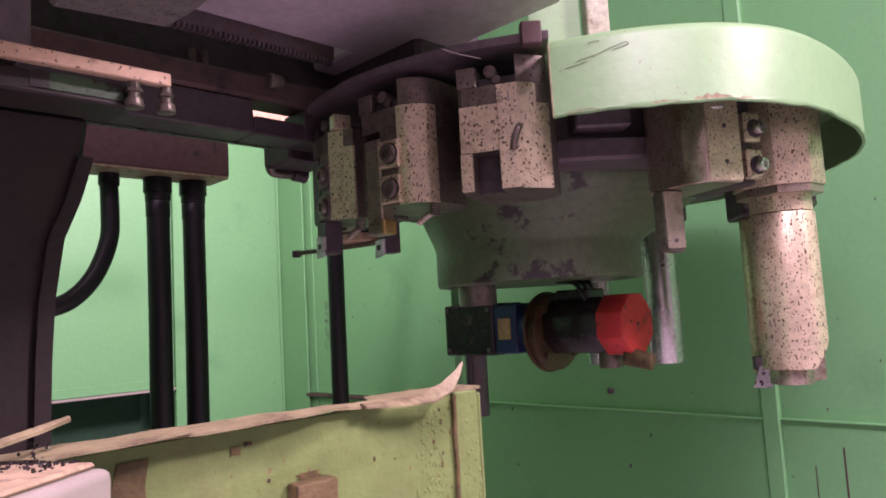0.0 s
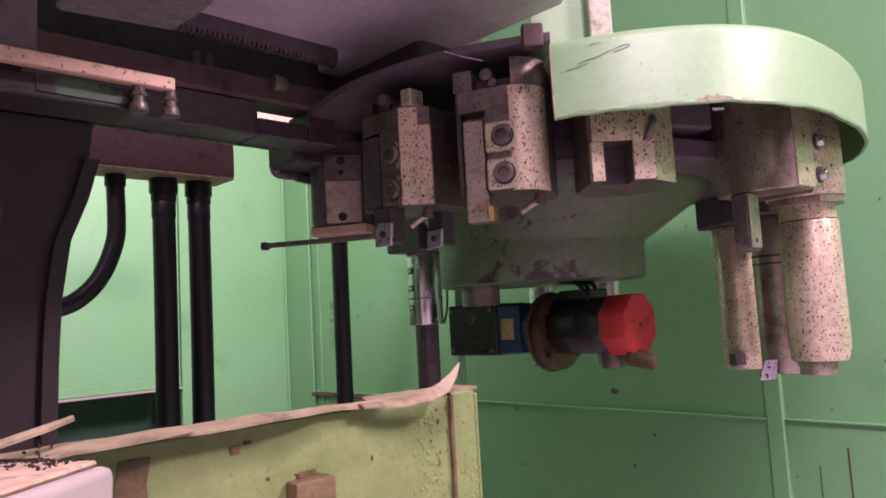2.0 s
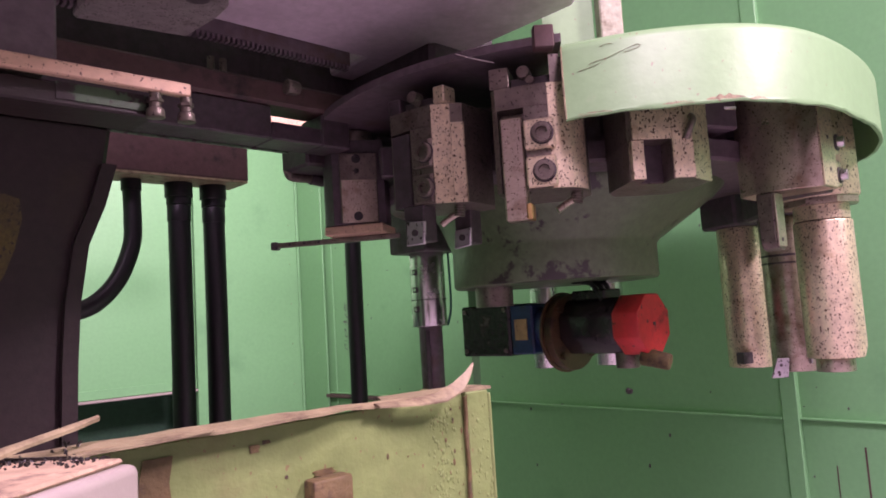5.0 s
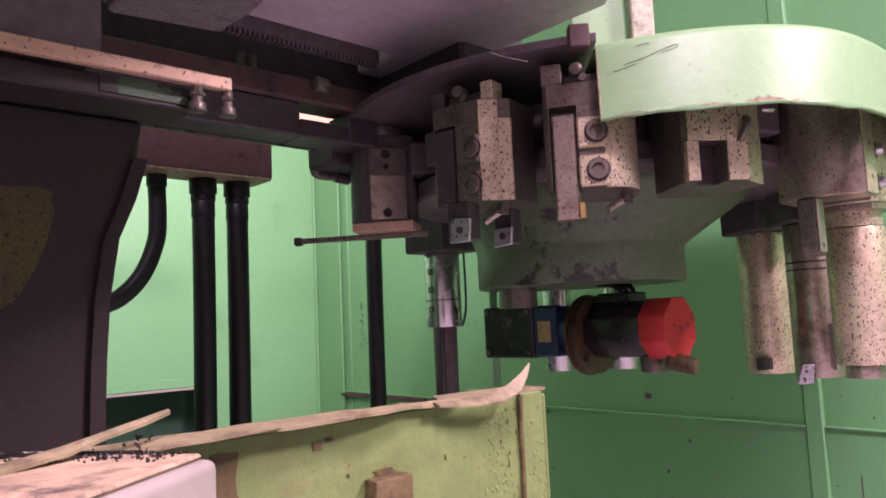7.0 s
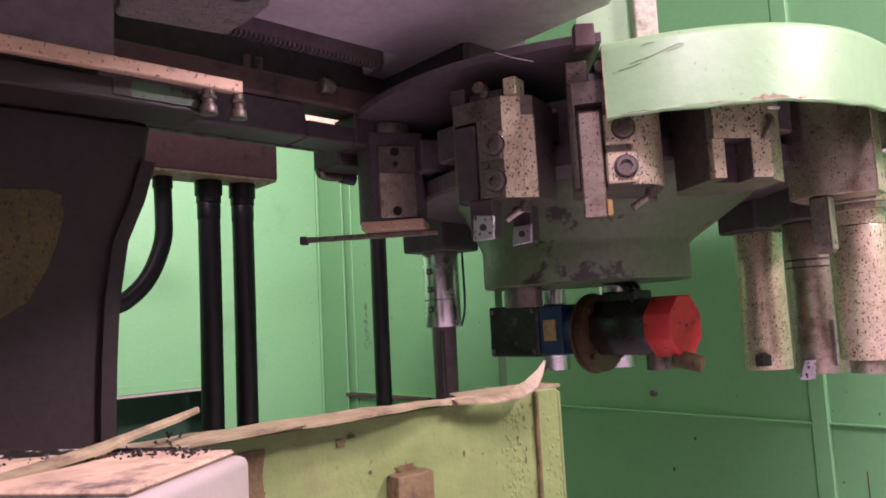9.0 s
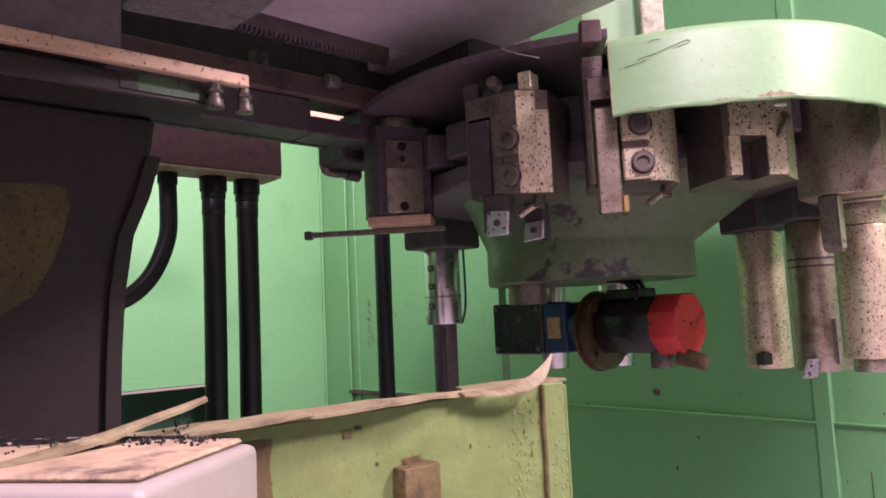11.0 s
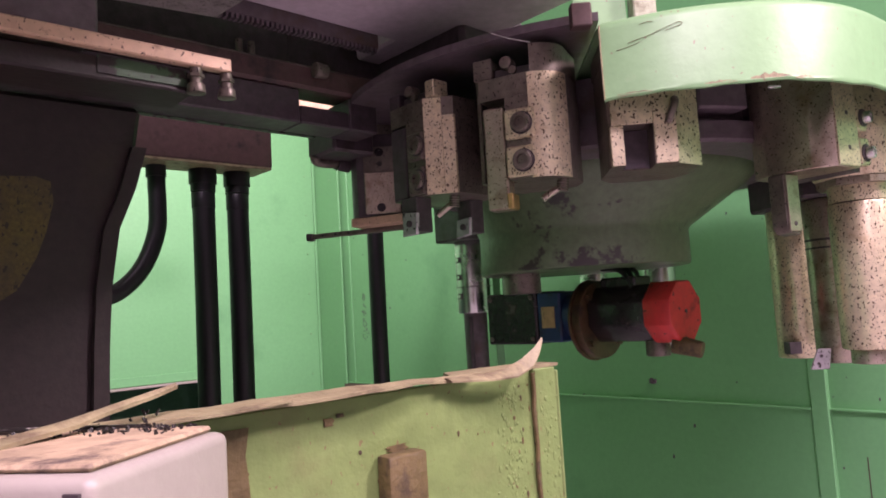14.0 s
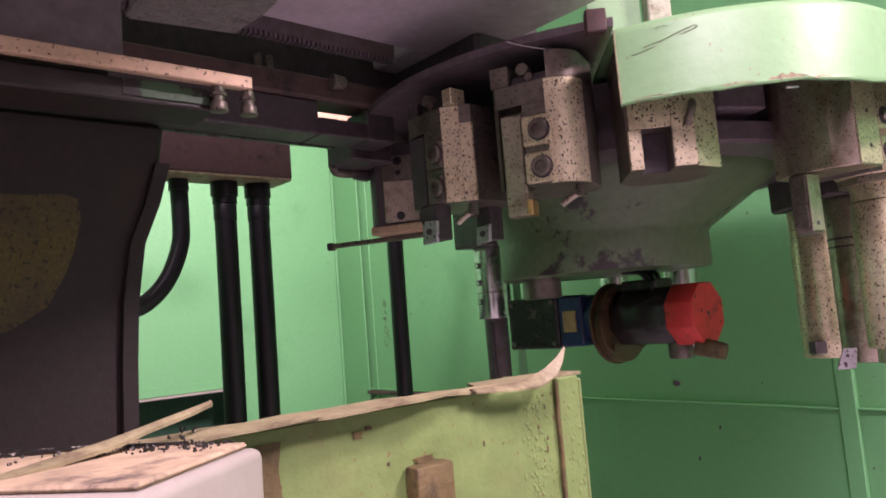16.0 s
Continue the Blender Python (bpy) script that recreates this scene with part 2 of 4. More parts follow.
def join(*bms):
    out = bmesh.new()
    for bm in bms:
        data = bpy.data.meshes.new("tmp")
        bm.to_mesh(data)
        bm.free()
        out.from_mesh(data)
        bpy.data.meshes.remove(data)
    return out


BASE = {}


def thing(name, label, category, m=MACHINE, base=(0, 0, 0), group="", kind=""):
    ob = new(name)
    ob.empty_display_size = 0.05
    ob.matrix_world = m @ Matrix.Translation(base)
    BASE[ob.name] = Vector(base)
    return tagged(ob, label, category, group, kind)


def mesh_object(name, bm, mat, smooth=35):
    data = bpy.data.meshes.new(name)
    for f in bm.faces:
        f.smooth = True
    bm.to_mesh(data)
    bm.free()
    data.materials.append(mat)
    data.set_sharp_from_angle(angle=radians(smooth))
    return new(name, data)


def part(name, bm, mat, parent, label="", smooth=35):
    """One mesh under a thing, or under a part; its coordinates are those of the thing's frame."""
    base = BASE[parent.name]
    bmesh.ops.translate(bm, vec=-base, verts=bm.verts)
    ob = mesh_object(name, bm, mat, smooth)
    ob.parent = parent
    BASE[ob.name] = base
    return tagged(ob, label)


def solid(name, bm, mat, m, label, category, kind="", smooth=35):
    ob = mesh_object(name, bm, mat, smooth)
    ob.matrix_world = m
    return tagged(ob, label, category, "", kind)


def screw(parent, at, way, r, head=0.012, name="screw", mat=None):
    """A socket-head cap screw: head with a hollow hexagon."""
    at, way = Vector(at), Vector(way).normalized()
    n = 20
    turn = way.to_track_quat("Z", "Y").to_matrix().to_4x4()
    loops = [circle(0, 0, q, h, n) for q, h in ((r, 0), (r, head * 0.85), (r * 0.9, head), (r * 0.58, head), (r * 0.52, head * 0.35))]
    bm = rings(loops)
    bmesh.ops.transform(bm, matrix=Matrix.Translation(at) @ turn, verts=bm.verts)
    return part(name, bm, mat or STEEL_DULL, parent)


# ---- the setting ----
# unseen shop shell, toned pale so that its bounce brightens the cabin
solid("floor", box(-6, 6, -6, 6, -0.1, 0, 0), CONCRETE, pose(0, 0, 0, 0, 0, 43.5), "stained grey concrete shop floor", "floor", "structure")
solid("ceiling", box(-6, 6, -6, 6, 4.6, 4.7, 0), SHOP_PAINT, pose(0, 0, 0, 0, 0, 43.5), "pale painted shop ceiling", "ceiling", "structure")
for i, (a, b, c, d) in enumerate(((-6, -5.9, -6, 6), (-5.9, 5.9, -6, -5.9), (-5.9, 5.9, 5.9, 6), (5.9, 6, -5.9, 5.9))):
    solid("wall_shop_%d" % (i + 1), box(a, b, c, d, 0, 4.6, 0), SHOP_PAINT, pose(0, 0, 0, 0, 0, 43.5), "pale painted workshop wall", "wall", "structure")

WALL_U, WALL_V = 2.27, 3.64
# wall along v: two sheets with a lap joint and a drip ledge
east = thing("wall_east", "green painted sheet steel cabin wall with a ledge", "wall", base=(WALL_U, 1.5, -1.5), kind="structure")
part("panel", box(WALL_U + 0.012, WALL_U + 0.04, -2.2, 0.925, -1.5, 1.9, 0.002), GREEN_WALL, east)
part("panel", box(WALL_U, WALL_U + 0.028, 0.935, 3.76, -1.5, 1.9, 0.002), GREEN_WALL, east)
part("seam_strip", box(WALL_U - 0.012, WALL_U + 0.012, 0.885, 0.935, -1.5, 1.9, 0.003), GREEN_WALL, east)
# brown strip puts the shadow under the ledge, with its rust, into colour
part("ledge_angle", box(WALL_U - 0.030, WALL_U - 0.001, 2.70, 3.395, -0.392, -0.3725, 0.003), BROWN, east, "dark brown strip for shade and rust under the ledge")
part("ledge", box(WALL_U - 0.018, WALL_U, 0.935, 3.40, -0.370, -0.365, 0.001), GREEN_WALL, east)
part("ledge", box(WALL_U - 0.006, WALL_U + 0.012, -2.2, 0.885, -0.370, -0.365, 0.001), GREEN_WALL, east)
part("rust_streak", box(WALL_U + 0.0105, WALL_U + 0.0118, 0.718, 0.723, -0.75, -0.44, 0), BROWN, east)
part("rust_streak", box(WALL_U + 0.0105, WALL_U + 0.0118, 0.80, 0.803, -0.62, -0.50, 0), BROWN, east)
flecks = bmesh.new()
for i in range(70):
    v, z = random.uniform(0.3, 3.3), random.uniform(-0.8, 0.6)
    size = random.choice((0.002, 0.0025, 0.003, 0.005))
    bmesh.ops.create_icosphere(flecks, subdivisions=1, radius=size, matrix=Matrix.Translation((WALL_U - 0.0005 + (0.012 if v < 0.93 else 0), v, z)) @ Matrix.Diagonal((0.4, 1, random.uniform(0.6, 2), 1)))
for k in range(6):
    bmesh.ops.create_icosphere(flecks, subdivisions=1, radius=0.008, matrix=Matrix.Translation((WALL_U - 0.003, 1.47 + random.uniform(-0.012, 0.012), -0.305 + random.uniform(-0.008, 0.008))))
tagged(part("flecks", flecks, IRON_BLACK, east), kind="stuff")
for k in range(11):
    v, z = 3.19 + 0.05 * random.random(), 0.10 - 0.024 * k
    part("mark", tube([(WALL_U - 0.0004, v + random.uniform(-0.02, 0.02), z + random.uniform(-0.02, 0.02)) for _ in range(4)], 0.0013, 5, 5), IRON_BLACK, east)
# wall along u: hung sheet with a lipped lower edge over a dark recess, and a corner post
west = thing("wall_west", "green painted sheet steel cabin wall with a lipped lower edge", "wall", base=(0.8, WALL_V, -1.5), kind="structure")
part("panel", box(-1.9, 1.612, WALL_V, WALL_V + 0.025, -0.294, 1.9, 0.002), GREEN_WALL, west)
part("panel", box(1.619, 2.27, WALL_V - 0.004, WALL_V + 0.025, -1.5, 1.9, 0.002), GREEN_WALL, west)
part("lip", box(-1.9, 1.612, WALL_V - 0.02, WALL_V, -0.294, -0.282, 0.002), CREAM, west)
part("flange", box(-1.9, 1.612, WALL_V - 0.006, WALL_V, -0.280, -0.235, 0.002), GREEN_WALL, west)
# back plate whose dark green puts the shade of the recess into colour
part("recess_back", box(-1.9, 2.27, WALL_V + 0.35, WALL_V + 0.38, -1.5, -0.284, 0), GREEN_SHADED, west)
part("corner_post", box(2.254, 2.268, 3.40, WALL_V - 0.006, -1.5, 1.9, 0.003), GREEN_WALL, west)
part("post_strip", box(2.244, 2.254, 3.375, 3.399, -1.5, 1.9, 0.002), GREEN_WALL, west)
part("post_strip", box(2.262, 2.2695, 3.315, 3.330, -1.5, 1.9, 0.002), GREEN_WALL, west)
for k in range(9):
    part("rivet", rod((2.19, WALL_V - 0.004, -0.55 + 0.23 * k), (2.19, WALL_V - 0.009, -0.55 + 0.23 * k), 0.004, 0.003, 10), GREEN_GUARD, west)
    part("rivet", rod((2.254, 3.47, -0.46 + 0.31 * k), (2.250, 3.47, -0.46 + 0.31 * k), 0.004, 0.003, 10), GREEN_GUARD, west)
part("seam_strip", box(2.236, 2.253, WALL_V - 0.016, WALL_V - 0.004, -1.5, 1.9, 0.003), GREEN_WALL, west)
solid("wall_back", box(-1.95, -1.9, 0.5, 4.1, -1.5, 1.9, 0), GREEN_WALL, MACHINE, "green painted cabin side wall", "wall", "structure")

# ---- upper iron: saddle, rails, rack ----
saddle = thing("machine_saddle", "oily dark cast iron saddle of a vertical lathe overhead", "machine head", base=(0.4, 0.9, 0.45))
# front edge extended out of view, as a roof that blocks lamp light
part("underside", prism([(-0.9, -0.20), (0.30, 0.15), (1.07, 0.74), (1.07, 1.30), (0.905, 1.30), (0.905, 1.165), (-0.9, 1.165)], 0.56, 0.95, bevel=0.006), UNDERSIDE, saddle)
part("lug", prism([(0.34, 0.96), (0.475, 0.96), (0.505, 0.985), (0.524, 1.02), (0.527, 1.06), (0.518, 1.165), (0.34, 1.192)], 0.515, 0.561, bevel=0.005), CASTING_LIGHT, saddle, "bare speckled bracket plate")
# dark raised disc in place of the shade inside the lug's hole
part("lug_hole", rod((0.465, 1.005, 0.5145), (0.465, 1.005, 0.510), 0.019), IRON_BLACK, saddle)
part("wire", tube([(0.79, 0.78, 0.42), (0.81, 0.765, 0.412), (0.835, 0.74, 0.402)], 0.0008, 6), STEEL_CLEAN, saddle)
beam = thing("cross_beam", "dark oily cross beam with a tan guide bar", "machine beam", base=(0.2, 1.0, 0.2))
part("guide_bar", box(-0.6, 0.323, 0.719, 0.730, 0.2525, 0.2668, 0.0015), BEIGE, beam, "tan speckled guide bar")
# column's near-black reused here to put the shade below the bar into colour
part("bar_back", box(-0.6, 0.290, 0.738, 0.80, 0.229, 0.2520, 0.002), ARM, beam)
part("paint_patch", box(0.195, 0.281, 0.7362, 0.7376, 0.2345, 0.2515, 0), GREEN_WORN, beam, "worn green paint")
part("cover", box(-0.6, 0.196, 0.733, 0.80, 0.2675, 0.40, 0.003), IRON, beam)
part("rail", box(-0.6, 0.90, 1.22, 1.30, 0.443, 0.492, 0.006), BROWN, beam)
part("bed", box(-0.6, 0.715, 1.23, 1.31, 0.375, 0.4425, 0.003), IRON_BLACK, beam)
part("bed", box(0.716, 0.832, 1.23, 1.31, 0.375, 0.411, 0.003), IRON_BLACK, beam)
part("bed", box(0.833, 0.904, 1.23, 1.31, 0.375, 0.4425, 0.003), IRON_BLACK, beam)
# dark sheets added to close the shaded gap between rail and saddle
part("recess_back", box(-0.6, 0.735, 1.301, 1.315, 0.4435, 0.62, 0), IRON_BLACK, beam)
part("recess_back", box(0.736, 1.10, 1.301, 1.315, 0.50, 0.64, 0), IRON_BLACK, beam)
part("end_block", box(0.845, 0.955, 1.312, 1.42, 0.352, 0.41, 0.006), IRON_BLACK, beam)
part("edge_strip", box(0.40, 0.80, 1.311, 1.318, 0.372, 0.380, 0.001), GREEN_WORN, beam)
part("pipe_stub", tube([(0.85, 1.40, 0.358), (0.862, 1.41, 0.348), (0.885, 1.41, 0.345), (0.92, 1.41, 0.348)], 0.011, 12), STEEL_DULL, beam)
part("end_lug", rod((0.915, 1.41, 0.348), (0.95, 1.41, 0.345), 0.016), IRON_BLACK, beam)
# added dark box, covers the gap where only darkness shows
part("end_plate", box(1.02, 1.25, 1.28, 1.50, 0.40, 0.64, 0.004), IRON_BLACK, beam)
# small added knob stands in for a blob of highlight on the rail
part("oil_knob", rod((0.735, 1.205, 0.478), (0.765, 1.205, 0.478), 0.016, 0.013, 20, 0.004), STEEL_DULL, beam)
for u in (0.60, 0.625):
    part("stud", rod((u, 1.25, 0.493), (u, 1.25, 0.525), 0.007), STEEL_DULL, beam)
for u, v in ((0.287, 0.727), (0.320, 0.727)):
    part("bolt", join(rod((u, v, 0.2524), (u, v, 0.236), 0.0062), rod((u, v, 0.236), (u, v, 0.226), 0.0085, 0.0098, 20, 0.001), rod((u, v, 0.246), (u, v, 0.2425), 0.0085, None, 6)), STEEL_DULL, beam)
rack = thing("gear_rack", "dark oily toothed rack under the saddle", "gear rack", base=(0.6, 1.2, 0.54))
part("bar", box(0.30, 0.87, 1.168, 1.184, 0.5355, 0.60, 0.002), IRON, rack)
part("teeth", join(*[box(0.31 + 0.0098 * i, 0.315 + 0.0098 * i, 1.167, 1.183, 0.526, 0.536, 0) for i in range(57)]), IRON, rack)

far_board = thing("tan_board", "tan painted board seen through a gap in the beam", "board", base=(1.4, 2.3, 0.74))
part("board", box(1.27, 1.58, 2.30, 2.32, 0.74, 0.835, 0.002), BEIGE, far_board)

# ---- dark arm ----
arm_shape = [(0.428, 0.372), (0.418, 0.30), (0.398, 0.227), (0.371, 0.159), (0.357, 0.06), (0.352, -0.036), (0.350, -0.126), (0.349, -0.9), (-0.5, -0.9), (-0.5, 0.372)]
arm = thing("column_arm", "dark brown oily cast iron column with a curved edge", "machine column", base=(0.0, 1.4, -0.9))
part("body", prism(arm_shape, 0, 0.32, Matrix.Translation((0, 1.60, 0)) @ Matrix.Rotation(radians(90), 4, "X"), 0.008), ARM, arm)
part("rib", prism([(p[0] + 0.012, p[1]) for p in arm_shape[1:8]] + [(p[0] - 0.012, p[1]) for p in arm_shape[7:0:-1]], 0, 0.02, Matrix.Translation((0, 1.285, 0)) @ Matrix.Rotation(radians(90), 4, "X")), ARM, arm)

part("paint_patch", prism([(-0.3, 0.232), (0.05, 0.236), (0.20, 0.235), (0.262, 0.239), (0.283, 0.232), (0.287, 0.20), (0.276, 0.15), (0.262, 0.11), (0.235, 0.06), (0.19, 0.03), (0.12, 0.0), (-0.3, -0.05)], 0, 0.0015, Matrix.Translation((0, 1.2795, 0)) @ Matrix.Rotation(radians(90), 4, "X")), OLD_YELLOW, arm, "greasy remains of yellow paint")

# ---- junction box, hoses ----
jbox = thing("hose_manifold", "brown iron manifold block with hose fittings", "manifold", base=(0.8, 1.83, 0.41))
part("body", box(0.45, 0.95, 1.77, 1.885, 0.41, 0.512, 0.004), BROWN, jbox)
part("bottom_plate", box(0.452, 0.948, 1.772, 1.883, 0.404, 0.41, 0.001), LIP, jbox)
part("end_cap", rod((0.46, 1.80, 0.455), (0.475, 1.768, 0.455), 0.03), BROWN, jbox)
hose_at = ((0.785, 1.85), (0.882, 1.85))
for u, v in hose_at:
    part("fitting", join(rod((u, v, 0.406), (u, v, 0.365), 0.036, None, 20, 0.002), rod((u, v, 0.372), (u, v, 0.345), 0.032)), RUBBER, jbox)
part("fitting", rod((0.662, 1.85, 0.406), (0.662, 1.85, 0.375), 0.025), RUBBER, jbox)
for u, v in hose_at:
    hose = thing("hose", "thick straight black rubber hose under the manifold", "hose", base=(u, v, -1.45), group="hoses under the manifold")
    part("hose_body", tube([(u, v, 0.34), (u + 0.002, v + 0.002, 0.0), (u, v, -0.5), (u, v, -1.45)], 0.029, 20, 4), RUBBER, hose)
    part("ferrule", rod((u, v, 0.343), (u, v, 0.30), 0.0305, None, 20, 0.002), RUBBER, hose)
solid("hose", tube([(0.662, 1.85, 0.38), (0.664, 1.85, 0.30), (0.660, 1.85, 0.235), (0.630, 1.85, 0.155), (0.585, 1.85, 0.10), (0.53, 1.85, 0.072), (0.42, 1.85, 0.06)], 0.022, 16), RUBBER, MACHINE, "black rubber hose bent in a loop", "hose")
solid("cable", tube([(0.47, 1.87, 0.25), (0.50, 1.87, 0.15), (0.515, 1.87, 0.0), (0.51, 1.87, -0.12), (0.49, 1.87, -0.3), (0.50, 1.87, -1.45)], 0.012, 10), RUBBER, MACHINE, "thin black cable hanging behind the column", "cable")
solid("standing_pipe", tube([(-0.303, 2.35, 0.55), (-0.308, 2.35, 0.0), (-0.31, 2.35, -1.48)], 0.027, 20, 4), RUBBER, PLAIN, "black upright hose before the far corner", "hose")
solid("thin_post", box(0.056, 0.078, 2.08, 2.10, -1.5, 0.30, 0.002), GREEN_WALL, PLAIN, "thin green painted upright bar", "post")

# ---- magazine guard ----
guard = thing("magazine_guard", "pale green curved sheet steel guard, scratched", "guard", PLAIN, (0.6, 1.1, 0.28))
line = []
for i in range(81):
    a = -10.2 + 198 * i / 80
    r = 0.645 + 0.042 * math.exp(-((a - 17) / 19) ** 2) - 0.020 * math.exp(-((a + 12) / 8) ** 2)
    line.append((AXIS[0] + r * math.sin(radians(a)), AXIS[1] - r * math.cos(radians(a))))


def inward(k, d):
    x, y = line[k]
    n = Vector((AXIS[0] - x, AXIS[1] - y)).normalized()
    return x + n.x * d, y + n.y * d


loops = []
for k in range(len(line)):
    wave = 0.0012 * math.sin(k * 0.9) + 0.0010 * math.sin(k * 2.3)
    profile = ((0.0, 0.2925 + wave), (-0.0012, 0.2955 + wave), (0.0, 0.300), (0.0, 0.402), (0.003, 0.411), (0.009, 0.4165), (0.020, 0.419), (0.020, 0.415), (0.006, 0.404), (0.006, 0.2925 + wave))
    loops.append([(*inward(k, d), z) for d, z in profile])
part("band", rings(loops), GREEN_GUARD, guard)
# assumed cover, added so that the space under the guard turns dark
top = [inward(k, 0.02) for k in range(len(line))]
part("top_cover", prism(top, 0.4125, 0.418), GREEN_GUARD, guard)
def on_band(a, z):
    """A place just proud of the guard's face, by its angle and height."""
    r = 0.6458 + 0.042 * math.exp(-((a - 17) / 19) ** 2) - 0.020 * math.exp(-((a + 12) / 8) ** 2)
    return AXIS[0] + r * math.sin(radians(a)), AXIS[1] - r * math.cos(radians(a)), z


for stroke in (((-6.6, 0.374), (-5.4, 0.377), (-3.9, 0.380), (-2.4, 0.386), (-0.9, 0.391), (-0.3, 0.393), (0.1, 0.390), (-0.5, 0.387), (-2.0, 0.383)), ((-8.2, 0.366), (-6.4, 0.369), (-5.2, 0.372)), ((-5.0, 0.399), (-4.0, 0.401), (-3.4, 0.400))):
    part("crack", tube([on_band(*p) for p in stroke], 0.00035, 6, 4), RUSTY, guard)
for k, (a0, a1, z, h) in enumerate(((7.5, 12.6, 0.2985, 0.0065), (13.0, 15.4, 0.2965, 0.003), (-9.4, -4.0, 0.2970, 0.0030), (2.0, 6.0, 0.2962, 0.0024))):
    edge = [on_band(a0 + (a1 - a0) * i / 9, z + h * math.sin(math.pi * i / 9) * (0.8 + 0.4 * math.sin(2.7 * i + k))) for i in range(10)]
    foot = [on_band(a0 + (a1 - a0) * i / 9, z - 0.002) for i in range(10)]
    chip = bmesh.new()
    ups, lows = [chip.verts.new(p) for p in edge], [chip.verts.new(p) for p in foot]
    for i in range(9):
        chip.faces.new((lows[i], lows[i + 1], ups[i + 1], ups[i]))
    part("bare_chip", chip, LIP, guard, "bare spot where the enamel has flaked")
part("worn_edge", tube([on_band(-10.15, 0.2945), on_band(-10.2, 0.34), on_band(-10.2, 0.404), on_band(-10.1, 0.408)], 0.0014, 8), LIP, guard, "edge worn to bare metal")
part("clip", prism([(0, 0), (0.02, 0.002), (0.022, 0.012), (0.004, 0.010)], 0, 0.004, Matrix.Translation((0.43, 1.05, 0.286)), 0.001), STEEL_CLEAN, guard)

# ---- dark cover and column, added to fill the darkness over the carousel ----
cover = thing("magazine_cover", "dark oily plate over the tool carousel", "cover plate", PLAIN, (0.30, 1.7, 0.44))
fan = [(AXIS[0] + 0.60 * math.sin(radians(a)), AXIS[1] - 0.60 * math.cos(radians(a))) for a in range(-190, -8, 5)]
part("plate", prism(fan + [(AXIS[0], AXIS[1] + 0.55)], 0.432, 0.446), IRON, cover)
part("bracket", box(0.158, 0.190, 1.078, 1.10, 0.410, 0.447, 0.002), BROWN, cover)
column = thing("magazine_column", "dark cast iron column over the carousel", "machine column", base=(1.2, 1.3, 0.446))
part("body", box(0.965, 1.16, 1.02, 1.38, 0.447, 0.95, 0.01), IRON_BLACK, column)

# ---- carousel housing ----
housing = thing("carousel_housing", "oily green cast housing under the carousel", "housing", PLAIN, (0.27, 1.69, 0.06))
part("drum", rings([circle(0.252, 1.68, r, z, 64) for r, z in ((0.20, 0.066), (0.232, 0.064), (0.236, 0.068), (0.236, 0.14))] + [circle(0.256, 1.682, 0.24, 0.150, 64), circle(0.305, 1.70, 0.325, 0.24, 64), circle(0.31, 1.705, 0.345, 0.262, 64), circle(0.31, 1.705, 0.345, 0.30, 64)]), GREEN_CAST, housing, smooth=50)
part("hub", rod((0.11, 1.72, 0.07), (0.11, 1.72, 0.02), 0.045), STEEL_DULL, housing)

# ---- drive ----
drive = thing("drive_motor", "black servo motor with red end cap and worm gearbox", "motor", base=(1.43, 1.1, -0.04))
MU, MZ = 1.43, -0.04


def octagon(r, flat=0.5):
    return [(r * math.cos(math.pi / 8 + math.pi / 4 * i) / math.cos(math.pi / 8), r * math.sin(math.pi / 8 + math.pi / 4 * i) / math.cos(math.pi / 8)) for i in range(8)]


def along_v(v0):
    return Matrix.Translation((MU, v0, MZ)) @ Matrix.Rotation(radians(-90), 4, "X")


part("end_cap", prism(octagon(0.067), 0, 0.066, along_v(0.85), 0.003), RED, drive, "red enamelled octagonal cap")
part("cap_screw", rod((MU, 0.8505, MZ), (MU, 0.848, MZ), 0.004), IRON_BLACK, drive)
part("motor_body", prism(octagon(0.064), 0, 0.150, along_v(0.917), 0.004), BLACK_GLOSS, drive)
part("terminal_box", box(MU - 0.035, MU + 0.035, 0.95, 1.045, MZ + 0.06, MZ + 0.085, 0.004), BLACK_GLOSS, drive)
part("flange", join(rod((MU, 1.068, MZ - 0.012), (MU, 1.092, MZ - 0.012), 0.093, None, 40, 0.003), rod((MU, 1.0925, MZ - 0.012), (MU, 1.099, MZ - 0.012), 0.098, None, 40, 0.001)), OCHRE, drive, "round varnished flange")
part("gear_neck", rod((MU, 1.099, MZ), (MU, 1.15, MZ), 0.060, 0.055, 32), BLUE, drive)
part("gear_case", box(MU - 0.06, MU + 0.06, 1.15, 1.222, MZ - 0.062, MZ + 0.062, 0.004), BLUE, drive, "blue gearbox")
part("gear_cover", box(MU - 0.064, MU + 0.064, 1.223, 1.395, MZ - 0.066, MZ + 0.066, 0.005), BLACK_GLOSS, drive)
for a in (-0.052, 0.052):
    for b in (1.238, 1.380):
        screw(drive, (MU - 0.064, b, MZ + a), (-1, 0, 0), 0.006, 0.004)
part("name_plate", box(MU - 0.063, MU - 0.0605, 1.166, 1.206, MZ - 0.026, MZ + 0.026, 0), TAN_PLATE, drive)
for k in range(4):
    part("flange_bolt", rod((MU + 0.078 * math.cos(0.785 + 1.571 * k), 1.068, MZ - 0.012 + 0.078 * math.sin(0.785 + 1.571 * k)), (MU + 0.078 * math.cos(0.785 + 1.571 * k), 1.058, MZ - 0.012 + 0.078 * math.sin(0.785 + 1.571 * k)), 0.008, None, 6), OCHRE, drive)
